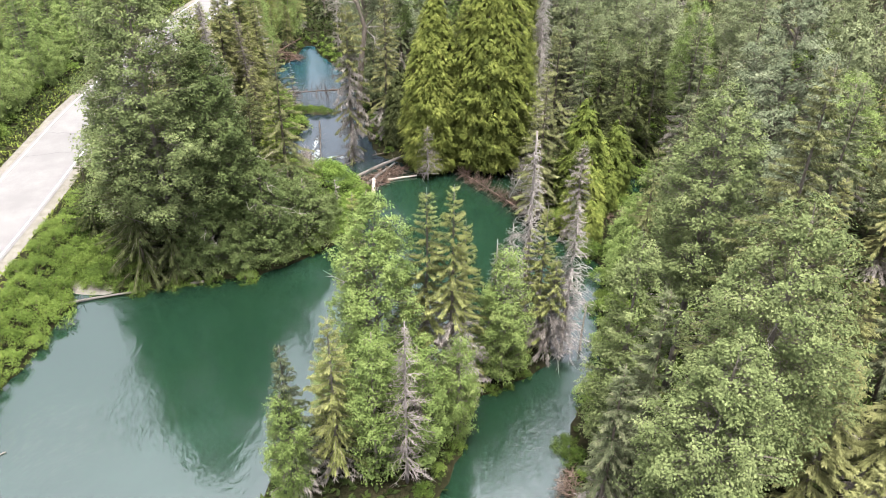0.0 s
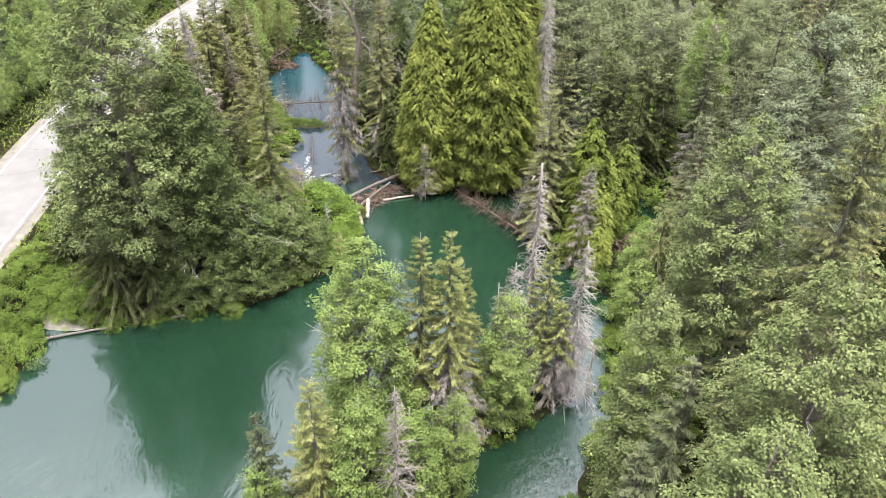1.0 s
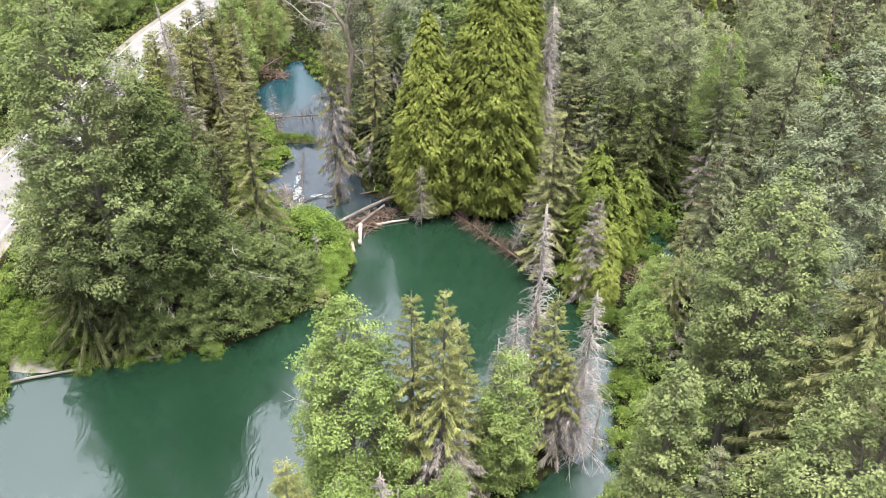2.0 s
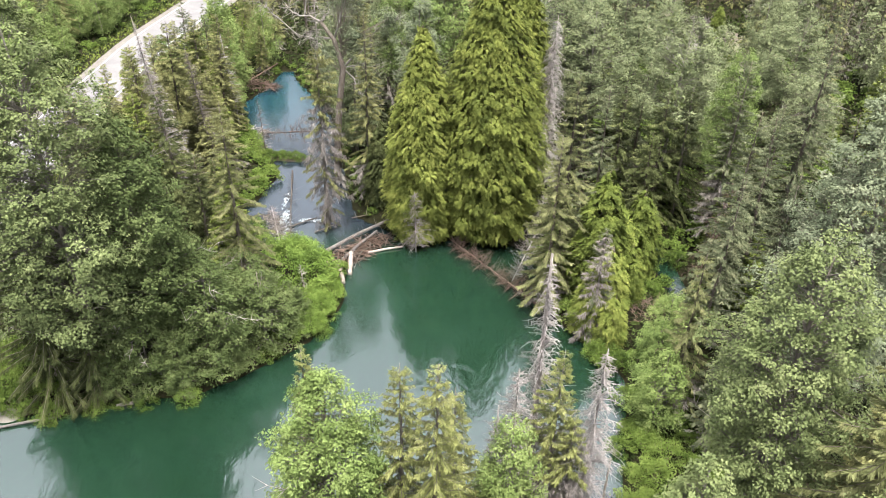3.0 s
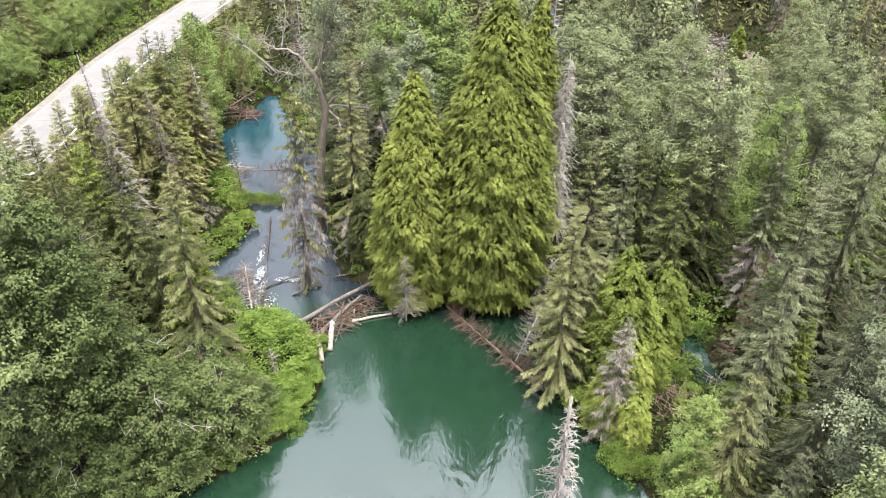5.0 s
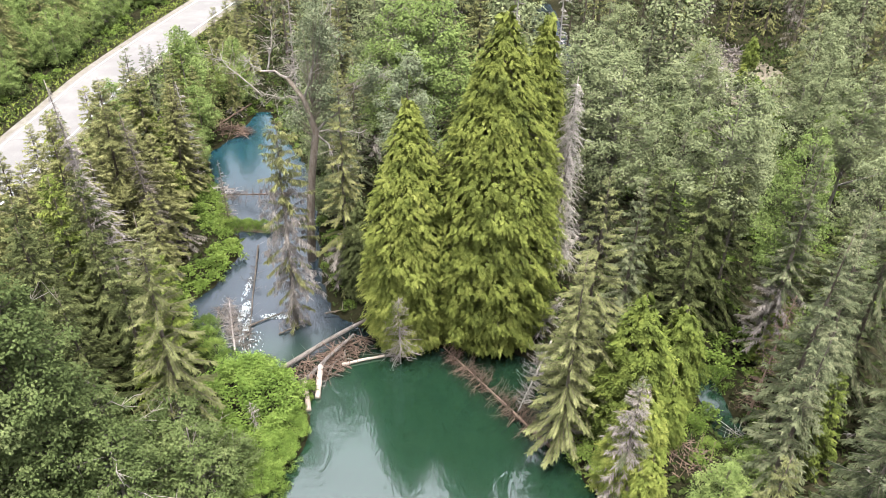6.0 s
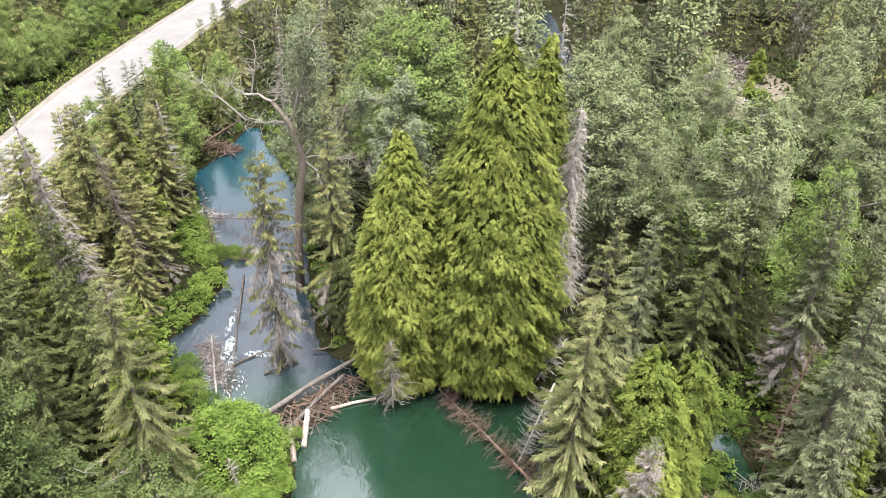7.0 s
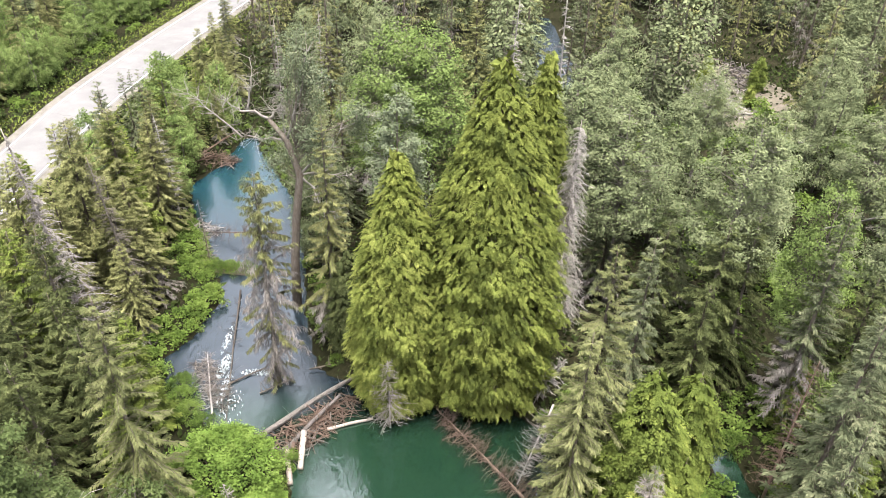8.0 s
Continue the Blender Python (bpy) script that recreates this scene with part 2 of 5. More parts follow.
def conifer(seed, h, r, bare=0.12, step=0.5, per=5, droop=0.35, rise=0.15, spray=0.42, wide=0.42, dens=8.0, profile=0.8,
            hang=0.35, gaps=0.1, dead=0.0, inner=0.15, lean=0.02, girth=0.013, rag=0.6, fine=True, foot=0.55, rush=5.0, wisps=0.6, deadly=0.9):
    """Meshes (wood, needles, dead twigs) of a conifer. dead: the share of the height whose boughs are bare, hung with lichen."""
    rng = np.random.default_rng(seed)
    wood, leaf, grey = Geo(), Geo(), Geo()
    tr = sway(rng, h, lean)
    tube(wood, tr, np.linspace(girth * h, 0.015, len(tr)), 7)
    z = np.arange(bare * h, h * 0.985, step * (0.7 + 0.02 * h))
    z = np.repeat(z, per) + rng.uniform(-0.5, 0.5, len(z) * per) * step
    z = np.clip(z, bare * h * 0.8, h * 0.99)
    n = len(z)
    keep = rng.random(n) > gaps
    z = z[keep]
    n = len(z)
    az = np.arange(n) * 2.399 + rng.uniform(-0.5, 0.5, n)
    u = (z / h - bare) / (1 - bare)
    u = np.clip(u, 0, 1)
    ln = r * ((1 - u) ** profile) * (foot + (1 - foot) * np.minimum(1, 0.3 + u * rush)) * rng.uniform(rag, 1.15, n) * (1 + 0.18 * np.sin(az * 1.0 + seed)) + 0.18
    base = along(tr, z)
    out = np.stack([np.cos(az), np.sin(az), np.zeros(n)], 1)
    dr = droop * rng.uniform(0.7, 1.3, n) * (1.15 - 0.6 * u)
    up = rise + 0.55 * u ** 2

    def point(i, s):
        d = ln[i] * s
        zz = up[i] * d - dr[i] * ln[i] * s ** 1.7 + 0.10 * ln[i] * s ** 5
        return base[i] + out[i] * d[:, None] + np.stack([0 * d, 0 * d, zz], 1)

    i = np.arange(n)
    s0 = np.zeros(n)
    pa, pb, pc = point(i, s0), point(i, s0 + 0.5), point(i, s0 + 0.97)
    rad = 0.006 + 0.011 * ln
    if fine:
        bars(wood, pa, pb, rad, rad * 0.6)
        bars(wood, pb, pc, rad * 0.6, rad * 0.2)
    elif dens > 4:
        bars(wood, pa, pb, rad, rad * 0.4)
    m = np.maximum(4, (ln * dens).astype(int))
    isdead = (u < dead) & (rng.random(n) < deadly)
    i = np.repeat(np.arange(n), m)
    s = inner + (1.0 - inner) * rng.random(len(i)) ** 0.8
    p = point(i, s)
    tan = unit(point(i, np.minimum(s + 0.05, 1.05)) - p)
    side = np.where(rng.random(len(i)) < 0.5, 1.0, -1.0)
    lat = unit(np.cross(tan, np.array([0, 0, 1.0]))) * side[:, None]
    fwd = rng.uniform(0.35, 1.1, len(i))[:, None]
    down = np.array([0, 0, -1.0]) * (hang * rng.uniform(0.3, 1.8, len(i)))[:, None]
    d = unit(tan * fwd + lat * rng.uniform(0.3, 1.0, len(i))[:, None] + down)
    size = spray * rng.uniform(0.6, 1.35, len(i)) * (0.65 + 0.45 * np.minimum(1, ln[i] / r))
    nrm = unit(np.array([0, 0, 1.0]) + 0.2 * rng.normal(0, 1, (len(i), 3)))
    live = ~isdead[i]
    kites(leaf, p[live], d[live], nrm[live], size[live], size[live] * wide)
    q = ~live
    if q.any():
        q = q & (rng.random(len(i)) < wisps)
        kites(grey, p[q], d[q], nrm[q], size[q] * 1.3, 0.04)
        q = q & (rng.random(len(i)) < 0.5)
        dn = unit(np.array([0, 0, -1.0]) + 0.25 * rng.normal(0, 1, (q.sum(), 3)))
        kites(grey, p[q], dn, unit(rng.normal(0, 1, (q.sum(), 3))), size[q] * 1.1, size[q] * 0.12)
    return wood, leaf, grey


def conifer_thing(name, label, needles, spec, bark=BARK, category="tree", group=""):
    wood, leaf, grey = conifer(**spec)
    parts = [("trunk", wood.mesh("trunk", bark, True), "")]
    if leaf.n:
        parts.append(("crown", leaf.mesh("crown", needles), ""))
    if grey.n:
        parts.append(("dead_brush", grey.mesh("dead_brush", LICHEN), "bare grey twigs hung with lichen"))
    return thing(name, parts, label, category, group)


def field(rng, size, k=7):
    """A smooth random field over space, about -1 to 1, with swellings of the given size."""
    w = unit(rng.normal(0, 1, (k, 3))) * (2 * math.pi / size * rng.uniform(0.7, 1.4, (k, 1)))
    ph = rng.uniform(0, 6.283, k)
    return lambda p: np.sin(p @ w.T + ph).sum(1) / math.sqrt(k)


SHAPES = {"billow": ((0, 0.1, 0.3, 0.55, 0.75, 0.9, 1.0), (0.5, 0.82, 1.0, 0.93, 0.7, 0.42, 0.06)),
          "column": ((0, 0.1, 0.4, 0.7, 0.88, 1.0), (0.7, 0.95, 1.0, 0.8, 0.5, 0.06)),
          "drape": ((0, 0.15, 0.4, 0.7, 0.9, 1.0), (1.0, 1.0, 0.92, 0.72, 0.42, 0.08)),
          "cedar": ((0, 0.04, 0.15, 0.32, 0.5, 0.7, 0.86, 0.95, 1.0), (0.78, 0.9, 0.98, 1.0, 0.88, 0.63, 0.36, 0.17, 0.02))}


def crown_spots(rng, tr, lo, h, r, shape, per, lump, size, inner, gap_cut):
    """Points in the outer part of a lumpy crown round the trunk tr, with their outward directions."""
    us, ss = SHAPES[shape]
    area = 2 * math.pi * r * np.trapz(ss, us) * (h - lo)
    n = int(area * per * 1.5)
    u = rng.random(n * 3)
    u = u[rng.random(n * 3) < np.interp(u, us, ss)][:n]
    az = rng.uniform(0, 6.283, len(u))
    out = np.stack([np.cos(az), np.sin(az), 0 * az], 1)
    axis_p = along(tr, np.minimum(lo + u * (h - lo), tr[-1, 2]))
    axis_p[:, 2] = lo + u * (h - lo)
    rim = r * np.interp(u, us, ss)
    rim = rim * (1 + lump * field(rng, size)(axis_p + out * rim[:, None]))
    p = axis_p + out * (rim * (inner + (1 - inner) * rng.random(len(u)) ** 0.5))[:, None]
    keep = field(rng, size * 0.62)(p) > gap_cut
    return p[keep], out[keep], u[keep], rim[keep]


def broadleaf(seed, h, r, clear=0.1, per=2.2, leaves=60, leaf=0.18, clump=0.6, lean=0.04, girth=0.013, dead=3, shape="billow", lump=0.22, gaps=-1.1, limbs=34, fine=True):
    """Meshes (wood, leaves, bare limbs) of a broad-leaved tree: a billowing crown of leaf clumps carried on limbs and twigs."""
    rng = np.random.default_rng(seed)
    wood, crown, bare = Geo(), Geo(), Geo()
    tr = sway(rng, h * 0.95, lean)
    tube(wood, tr, np.linspace(girth * h, 0.03, len(tr)), 8)
    c, out, u, rim = crown_spots(rng, tr, clear * h, h, r, shape, per, lump, r * 0.75, 0.35, gaps)
    sz = clump * rng.uniform(0.55, 1.3, len(c)) * (1.1 - 0.35 * u)
    for k in rng.choice(len(c), min(limbs, len(c)), False):
        reach = np.linalg.norm((c[k] - along(tr, c[k][2:3])[0])[:2])
        b = along(tr, np.clip(c[k][2:3] - reach * rng.uniform(0.5, 1.0), clear * h * 0.6, h * 0.93))[0]
        t = np.linspace(0, 1, 6)[:, None]
        pts = b + (c[k] - b) * t + np.array([0, 0, 0.12 * reach]) * np.sin(t * 3.14) + rng.normal(0, 0.05 * reach, (6, 3)) * t
        tube(wood, pts, np.linspace(max(0.025, girth * h * 0.3 * (1 - 0.6 * u[k])), 0.012, 6), 5, False)
    if fine:
        bars(wood, c - out * (rim * 0.45)[:, None] - np.array([0, 0, 0.35]) * r * 0.4, c, np.full(len(c), 0.018), np.full(len(c), 0.005))
    i = np.repeat(np.arange(len(c)), leaves)
    shell = unit(rng.normal(0, 1, (len(i), 3)))
    shell[:, 2] = np.where((shell[:, 2] < 0) & (rng.random(len(i)) < 0.5), -shell[:, 2], shell[:, 2])
    off = shell * (0.35 + 0.75 * rng.random(len(i)) ** 0.7)[:, None] * np.array([1.0, 1.0, 0.85])
    p = c[i] + off * sz[i][:, None]
    d = unit(off * 0.6 + rng.normal(0, 0.7, (len(i), 3)) + np.array([0, 0, -0.4]))
    nrm = unit(np.array([0, 0, 0.75]) + off * 0.45 + out[i] * 0.4 + rng.normal(0, 0.22, (len(i), 3)))
    size = leaf * rng.uniform(0.6, 1.35, len(i))
    d = unit(d - 0.55 * (d * nrm).sum(1, keepdims=True) * nrm)
    kites(crown, p, d, nrm, size, size * 0.6, 0.10)
    for _ in range(dead):
        zz = h * rng.uniform(0.25, 0.85)
        b = along(tr, np.array([zz]))[0]
        az = rng.uniform(0, 6.28)
        o = np.array([math.cos(az), math.sin(az), rng.uniform(-0.1, 0.5)])
        t = np.linspace(0, 1, 5)[:, None]
        pts = b + o * r * rng.uniform(0.8, 1.1) * t + rng.normal(0, 0.2, (5, 3)) * t
        tube(bare, pts, np.linspace(0.05, 0.012, 5), 4)
        a = pts[rng.integers(2, 5, 7)]
        bars(bare, a, a + unit(o + rng.normal(0, 0.8, (7, 3))) * rng.uniform(0.4, 1.1, (7, 1)), 0.02, 0.006)
    return wood, crown, bare


def cedar_fronds(seed, h, r, per=17.0, blades=9, frond=0.46, blade=0.17, lump=0.10, lo=0.2):
    """Meshes of a dense red cedar: overlapping flat fronds that hang like tongues all over a tall cone."""
    rng = np.random.default_rng(seed)
    wood, leaf, grey = Geo(), Geo(), Geo()
    tr = sway(rng, h, 0.012)
    tube(wood, tr, np.linspace(0.016 * h, 0.02, len(tr)), 8)
    p, out, u, rim = crown_spots(rng, tr, lo, h, r, "cedar", per, lump, 1.5, 0.74, -1.0)
    n = len(p)
    bars(wood, along(tr, np.clip(p[::9, 2] + 0.3, 0, h)), p[::9], 0.03, 0.008)
    ln = frond * rng.uniform(0.6, 1.3, n) * (0.5 + 0.5 * np.minimum(1, rim / (0.5 * r)))
    side = np.cross(out, np.array([0, 0, 1.0]))
    d = unit(out * rng.uniform(0.4, 0.9, (n, 1)) + np.array([0, 0, -1.0]) * rng.uniform(0.2, 0.95, (n, 1)) + side * rng.normal(0, 0.35, (n, 1)))
    face = unit(out * 0.55 + np.array([0, 0, 0.8]) + rng.normal(0, 0.22, (n, 3)))
    across = unit(np.cross(d, face))
    i = np.repeat(np.arange(n), blades)
    s = np.tile(np.linspace(0.0, 1.0, blades), n) + rng.normal(0, 0.03, n * blades)
    sg = np.where(np.tile(np.arange(blades), n) % 2 == 0, 1.0, -1.0)[:, None]
    sg[np.arange(n * blades) % blades == blades - 1] = 0.0
    q = p[i] + d[i] * (ln[i] * s)[:, None] + face[i] * (0.10 * ln[i] * np.sin(s * 3.0))[:, None]
    bd = unit(d[i] * 0.75 + across[i] * sg * 0.8 + rng.normal(0, 0.16, (len(i), 3)))
    size = blade * (1.15 - 0.5 * s) * rng.uniform(0.75, 1.25, len(i)) * (0.7 + 0.3 * ln[i] / frond)
    kites(leaf, q, bd, unit(face[i] + rng.normal(0, 0.08, (len(i), 3))), size, size * 0.6, 0.1)
    core = rng.random(n) < 0.8
    cp = p[core] - out[core] * (rim[core] * rng.uniform(0.18, 0.35, core.sum()))[:, None]
    kites(leaf, cp, unit(np.array([0, 0, -1.0]) + rng.normal(0, 0.5, (len(cp), 3))), unit(out[core] + rng.normal(0, 0.3, (len(cp), 3))), 0.75, 0.5, 0.1)
    return wood, leaf, grey


def broadleaf_thing(name, label, leaves, spec, bark=PALE, category="tree", group=""):
    wood, crown, bare = broadleaf(**spec)
    parts = [("trunk", wood.mesh("trunk", bark, True), ""), ("crown", crown.mesh("crown", leaves), "")]
    if bare.n:
        parts.append(("dead_brush", bare.mesh("dead_brush", DEAD, True), "bare bleached limbs"))
    return thing(name, parts, label, category, group)


def snag(seed, h, r, n=150, bare=0.1, twigs=6, droop=0.25, lean=0.02, girth=0.011, profile=0.6, thin=0.024, tip=0.03):
    """A dead conifer: bare trunk with many bare branches and twigs."""
    rng = np.random.default_rng(seed)
    wood, tw = Geo(), Geo()
    tr = sway(rng, h, lean)
    tube(wood, tr, np.linspace(girth * h, tip, len(tr)), 8)
    z = h * (bare + (0.97 - bare) * np.sort(rng.random(n)))
    u = (z / h - bare) / (1 - bare)
    az = rng.uniform(0, 6.28, n)
    ln = r * (1 - u) ** profile * rng.uniform(0.3, 1.15, n) + 0.15
    out = np.stack([np.cos(az), np.sin(az), rng.uniform(-0.25, 0.3, n)], 1)
    a = along(tr, z)
    b = a + out * (ln * 0.55)[:, None]
    c = b + unit(out + np.array([0, 0, -droop]) + rng.normal(0, 0.25, (n, 3))) * (ln * 0.5)[:, None]
    bars(tw, a, b, thin + 0.006 * ln, thin * 0.8)
    bars(tw, b, c, thin * 0.8, thin * 0.3)
    i = np.repeat(np.arange(n), twigs)
    s = rng.random(len(i))[:, None]
    q = np.where(s < 0.5, a[i] + (b[i] - a[i]) * (0.4 + s), b[i] + (c[i] - b[i]) * (2 * s - 1))
    d = unit(out[i] * 0.7 + rng.normal(0, 0.6, (len(i), 3)) + np.array([0, 0, -droop * 1.3]))
    bars(tw, q, q + d * (ln[i] * rng.uniform(0.15, 0.42, len(i)))[:, None], thin * 0.55, thin * 0.2)
    return wood, tw


def snag_thing(name, label, spec, mat=DEAD, category="dead tree", group=""):
    wood, tw = snag(**spec)
    return thing(name, [("trunk", wood.mesh("trunk", mat, True), ""), ("brush", tw.mesh("brush", mat), "")], label, category, group)


def shrub(seed, r, h, leaves=1100, leaf=0.36, stems=10):
    rng = np.random.default_rng(seed)
    wood, crown = Geo(), Geo()
    az, e = rng.uniform(0, 6.28, stems), rng.uniform(0.1, 0.95, stems)
    tips = np.stack([np.cos(az) * r * e, np.sin(az) * r * e, h * (1 - 0.6 * e ** 2)], 1)
    bars(wood, tips * np.array([0.12, 0.12, 0.0]), tips * 0.92, 0.035, 0.01)
    n = int(46 * (r / 2) ** 1.6)
    az, e = rng.uniform(0, 6.28, n), rng.random(n) ** 0.55
    c = np.stack([np.cos(az) * r * e, np.sin(az) * r * e, h * (1 - 0.75 * e ** 2) * rng.uniform(0.75, 1.02, n) - 0.2], 1)
    i = rng.integers(0, n, leaves)
    off = unit(rng.normal(0, 1, (leaves, 3))) * (rng.random(leaves) ** 0.4)[:, None] * np.array([1, 1, 0.7])
    p = c[i] + off * 0.6 * (r / 2) ** 0.2 * rng.uniform(0.6, 1.2, n)[i][:, None]
    p[:, 2] = np.maximum(p[:, 2], 0.05)
    d = unit(off + rng.normal(0, 0.6, (leaves, 3)) + np.array([0, 0, -0.25]))
    nrm = unit(np.array([0, 0, 1.0]) + off * 0.6 + rng.normal(0, 0.4, (leaves, 3)))
    size = leaf * rng.uniform(0.6, 1.35, leaves)
    d = unit(d - 0.3 * (d * nrm).sum(1, keepdims=True) * nrm)
    kites(crown, p, d, nrm, size, size * 0.8, 0.12)
    return wood, crown


def shrub_thing(label, seed, r, h, mat=SHRUB, leaves=2600, leaf=0.26, group="bank shrubs"):
    wood, crown = shrub(seed, r, h, leaves, leaf)
    return thing("shrub", [("stem", wood.mesh("stem", BARK), ""), ("foliage", crown.mesh("foliage", mat), "")], label, "shrub", group)


# ---------------------------------------------------------------- plan: water, road
RIVER = [(-45, -80), (-38, 0), (-34, 28), (-31.7, 41.8), (-31.7, 46.8), (-31.5, 50.7), (-33.3, 54.5), (-29.9, 53.1), (-26, 52.9), (-22.6, 54.3),
         (-17, 55.5), (-13.8, 58.2), (-10, 62.1), (-8.1, 67.1), (-8.9, 71.7), (-11.4, 73.5), (-14, 74), (-17.2, 75.2), (-21.3, 80.8),
         (-19.6, 83.5), (-18.6, 89.7), (-21.3, 94.5), (-24.4, 100), (-27.6, 108), (-26.0, 112.5), (-25.4, 116), (-25.2, 120), (-23.4, 120.5), (-22.4, 117), (-20.5, 114),
         (-15.5, 105), (-12.6, 95), (-11.1, 87.2), (-8.9, 81), (-6, 79.2), (-3.5, 77.4), (0, 77.2), (5.5, 77.6), (8.3, 75.8), (9.5, 70),
         (10.2, 65.5), (12.5, 61.8), (14.5, 59), (13.9, 55.7), (12.6, 47.6), (12.4, 44.5), (9.8, 39.4), (9, 35.1), (7, 20), (8, 0), (10, -80)]
ISLAND = [(-11, 28), (-10, 35), (-7, 41), (-3, 44), (2, 44), (4.5, 47), (5.5, 51), (8.3, 50.5), (9, 45.5), (5.5, 42.6), (3, 41), (2, 36), (0, 30), (-3, 25), (-8, 24)]
SLOUGH = [(19.0, 76.5), (19.8, 71), (20.6, 68.5), (22, 69.2), (21.6, 73), (20.4, 77.5)]
BACKWATER = [(11, 134), (16, 138), (17, 150), (15, 172), (11, 172), (11.5, 150)]
ROAD = [(-38, -90), (-40, 0), (-41.5, 35), (-42.5, 56), (-44, 73), (-45.3, 87), (-45.6, 100), (-45.6, 112), (-45.6, 125), (-44.3, 139), (-42.6, 153),
        (-40.4, 168), (-37.2, 188), (-33, 210), (-24, 245), (5, 330)]


def smooth_line(pts, per=6):
    """A curve through the points."""
    p = np.array(pts, float)
    q = np.concatenate([[2 * p[0] - p[1]], p, [2 * p[-1] - p[-2]]])
    t = np.linspace(0, 1, per, endpoint=False)[:, None]
    out = []
    for i in range(1, len(q) - 2):
        a, b, c, d = q[i - 1], q[i], q[i + 1], q[i + 2]
        out.append(0.5 * (2 * b + (c - a) * t + (2 * a - 5 * b + 4 * c - d) * t ** 2 + (3 * b - a - 3 * c + d) * t ** 3))
    return np.concatenate(out + [p[-1:]])


def inside(poly, x, y):
    poly = np.array(poly, float)
    res = np.zeros(np.shape(x), bool)
    for (ax, ay), (bx, by) in zip(poly, np.roll(poly, -1, 0)):
        hit = (ay > y) != (by > y)
        res ^= hit & (x < (bx - ax) * (y - ay) / (by - ay + 1e-12) + ax)
    return res


def gap(line, x, y, closed=True):
    """Distance from points to a line of segments."""
    line = np.array(line, float)
    best = np.full(np.shape(x), 1e9)
    ends = np.roll(line, -1, 0) if closed else line[1:]
    for (ax, ay), (bx, by) in zip(line, ends):
        dx, dy = bx - ax, by - ay
        t = np.clip(((x - ax) * dx + (y - ay) * dy) / (dx * dx + dy * dy + 1e-12), 0, 1)
        best = np.minimum(best, np.hypot(x - ax - t * dx, y - ay - t * dy))
    return best


def shore(x, y):
    """Metres from the waterline: plus on land, minus in the water."""
    x, y = np.asarray(x, float), np.asarray(y, float)
    wet = (inside(RIVER, x, y) & ~inside(ISLAND, x, y)) | inside(SLOUGH, x, y) | inside(BACKWATER, x, y)
    d = np.minimum(np.minimum(gap(RIVER, x, y), gap(ISLAND, x, y)), np.minimum(gap(SLOUGH, x, y), gap(BACKWATER, x, y)))
    return np.where(wet, -d, d)


ROAD_LINE = smooth_line(ROAD, 8)
ROAD_Z = 2.0


def road_gap(x, y):
    return gap(ROAD_LINE[::2], np.asarray(x, float), np.asarray(y, float), False)


def wave(x, y, a, b):
    return np.sin(x * a + 1.3 * np.sin(y * b * 0.7)) * np.cos(y * b + 0.9 * np.sin(x * a * 0.6))


def ground_z(x, y):
    x, y = np.asarray(x, float), np.asarray(y, float)
    d = shore(x, y)
    land = 0.06 + 0.85 * np.clip(d / 4.0, 0, 1) ** 0.7 + 0.22 * wave(x, y, 0.31, 0.27) * np.clip(d / 3, 0, 1) + 0.10 * wave(x, y, 1.1, 0.9) * np.clip(d / 2, 0, 1)
    land = np.where((x > -11) & (x < 9) & (y > 24) & (y < 52), np.minimum(land, 0.35), land)
    bed = -0.10 - 1.3 * np.clip(-d / 3.5, 0, 1)
    z = np.where(d > 0, land, bed)
    g = road_gap(x, y)
    k = np.clip((9.5 - g) / 4.5, 0, 1)
    k = k * k * (3 - 2 * k)
    return np.where(d > 0, z * (1 - k) + (ROAD_Z - 0.12) * k, z)


# ---------------------------------------------------------------- ground and water
def axis(lo, hi, step, far):
    core = np.arange(lo, hi + step, step)
    out = [core[-1]]
    s = step
    while out[-1] < far:
        s *= 1.35
        out.append(out[-1] + s)
    neg = [core[0]]
    s = step
    while neg[-1] > -far:
        s *= 1.35
        neg.append(neg[-1] - s)
    return np.array(neg[:0:-1] + core.tolist() + out[1:])


xs, ys = axis(-75, 60, 0.8, 3000), axis(10, 180, 0.8, 3000)
gx, gy = np.meshgrid(xs, ys, indexing="ij")
gz = ground_z(gx, gy)
nx, ny = len(xs), len(ys)
idx = np.arange(nx * ny).reshape(nx, ny)
ground_geo = Geo()
ground_geo.add(np.stack([gx, gy, gz], -1).reshape(-1, 3), np.stack([idx[:-1, :-1], idx[1:, :-1], idx[1:, 1:], idx[:-1, 1:]], -1).reshape(-1, 4))


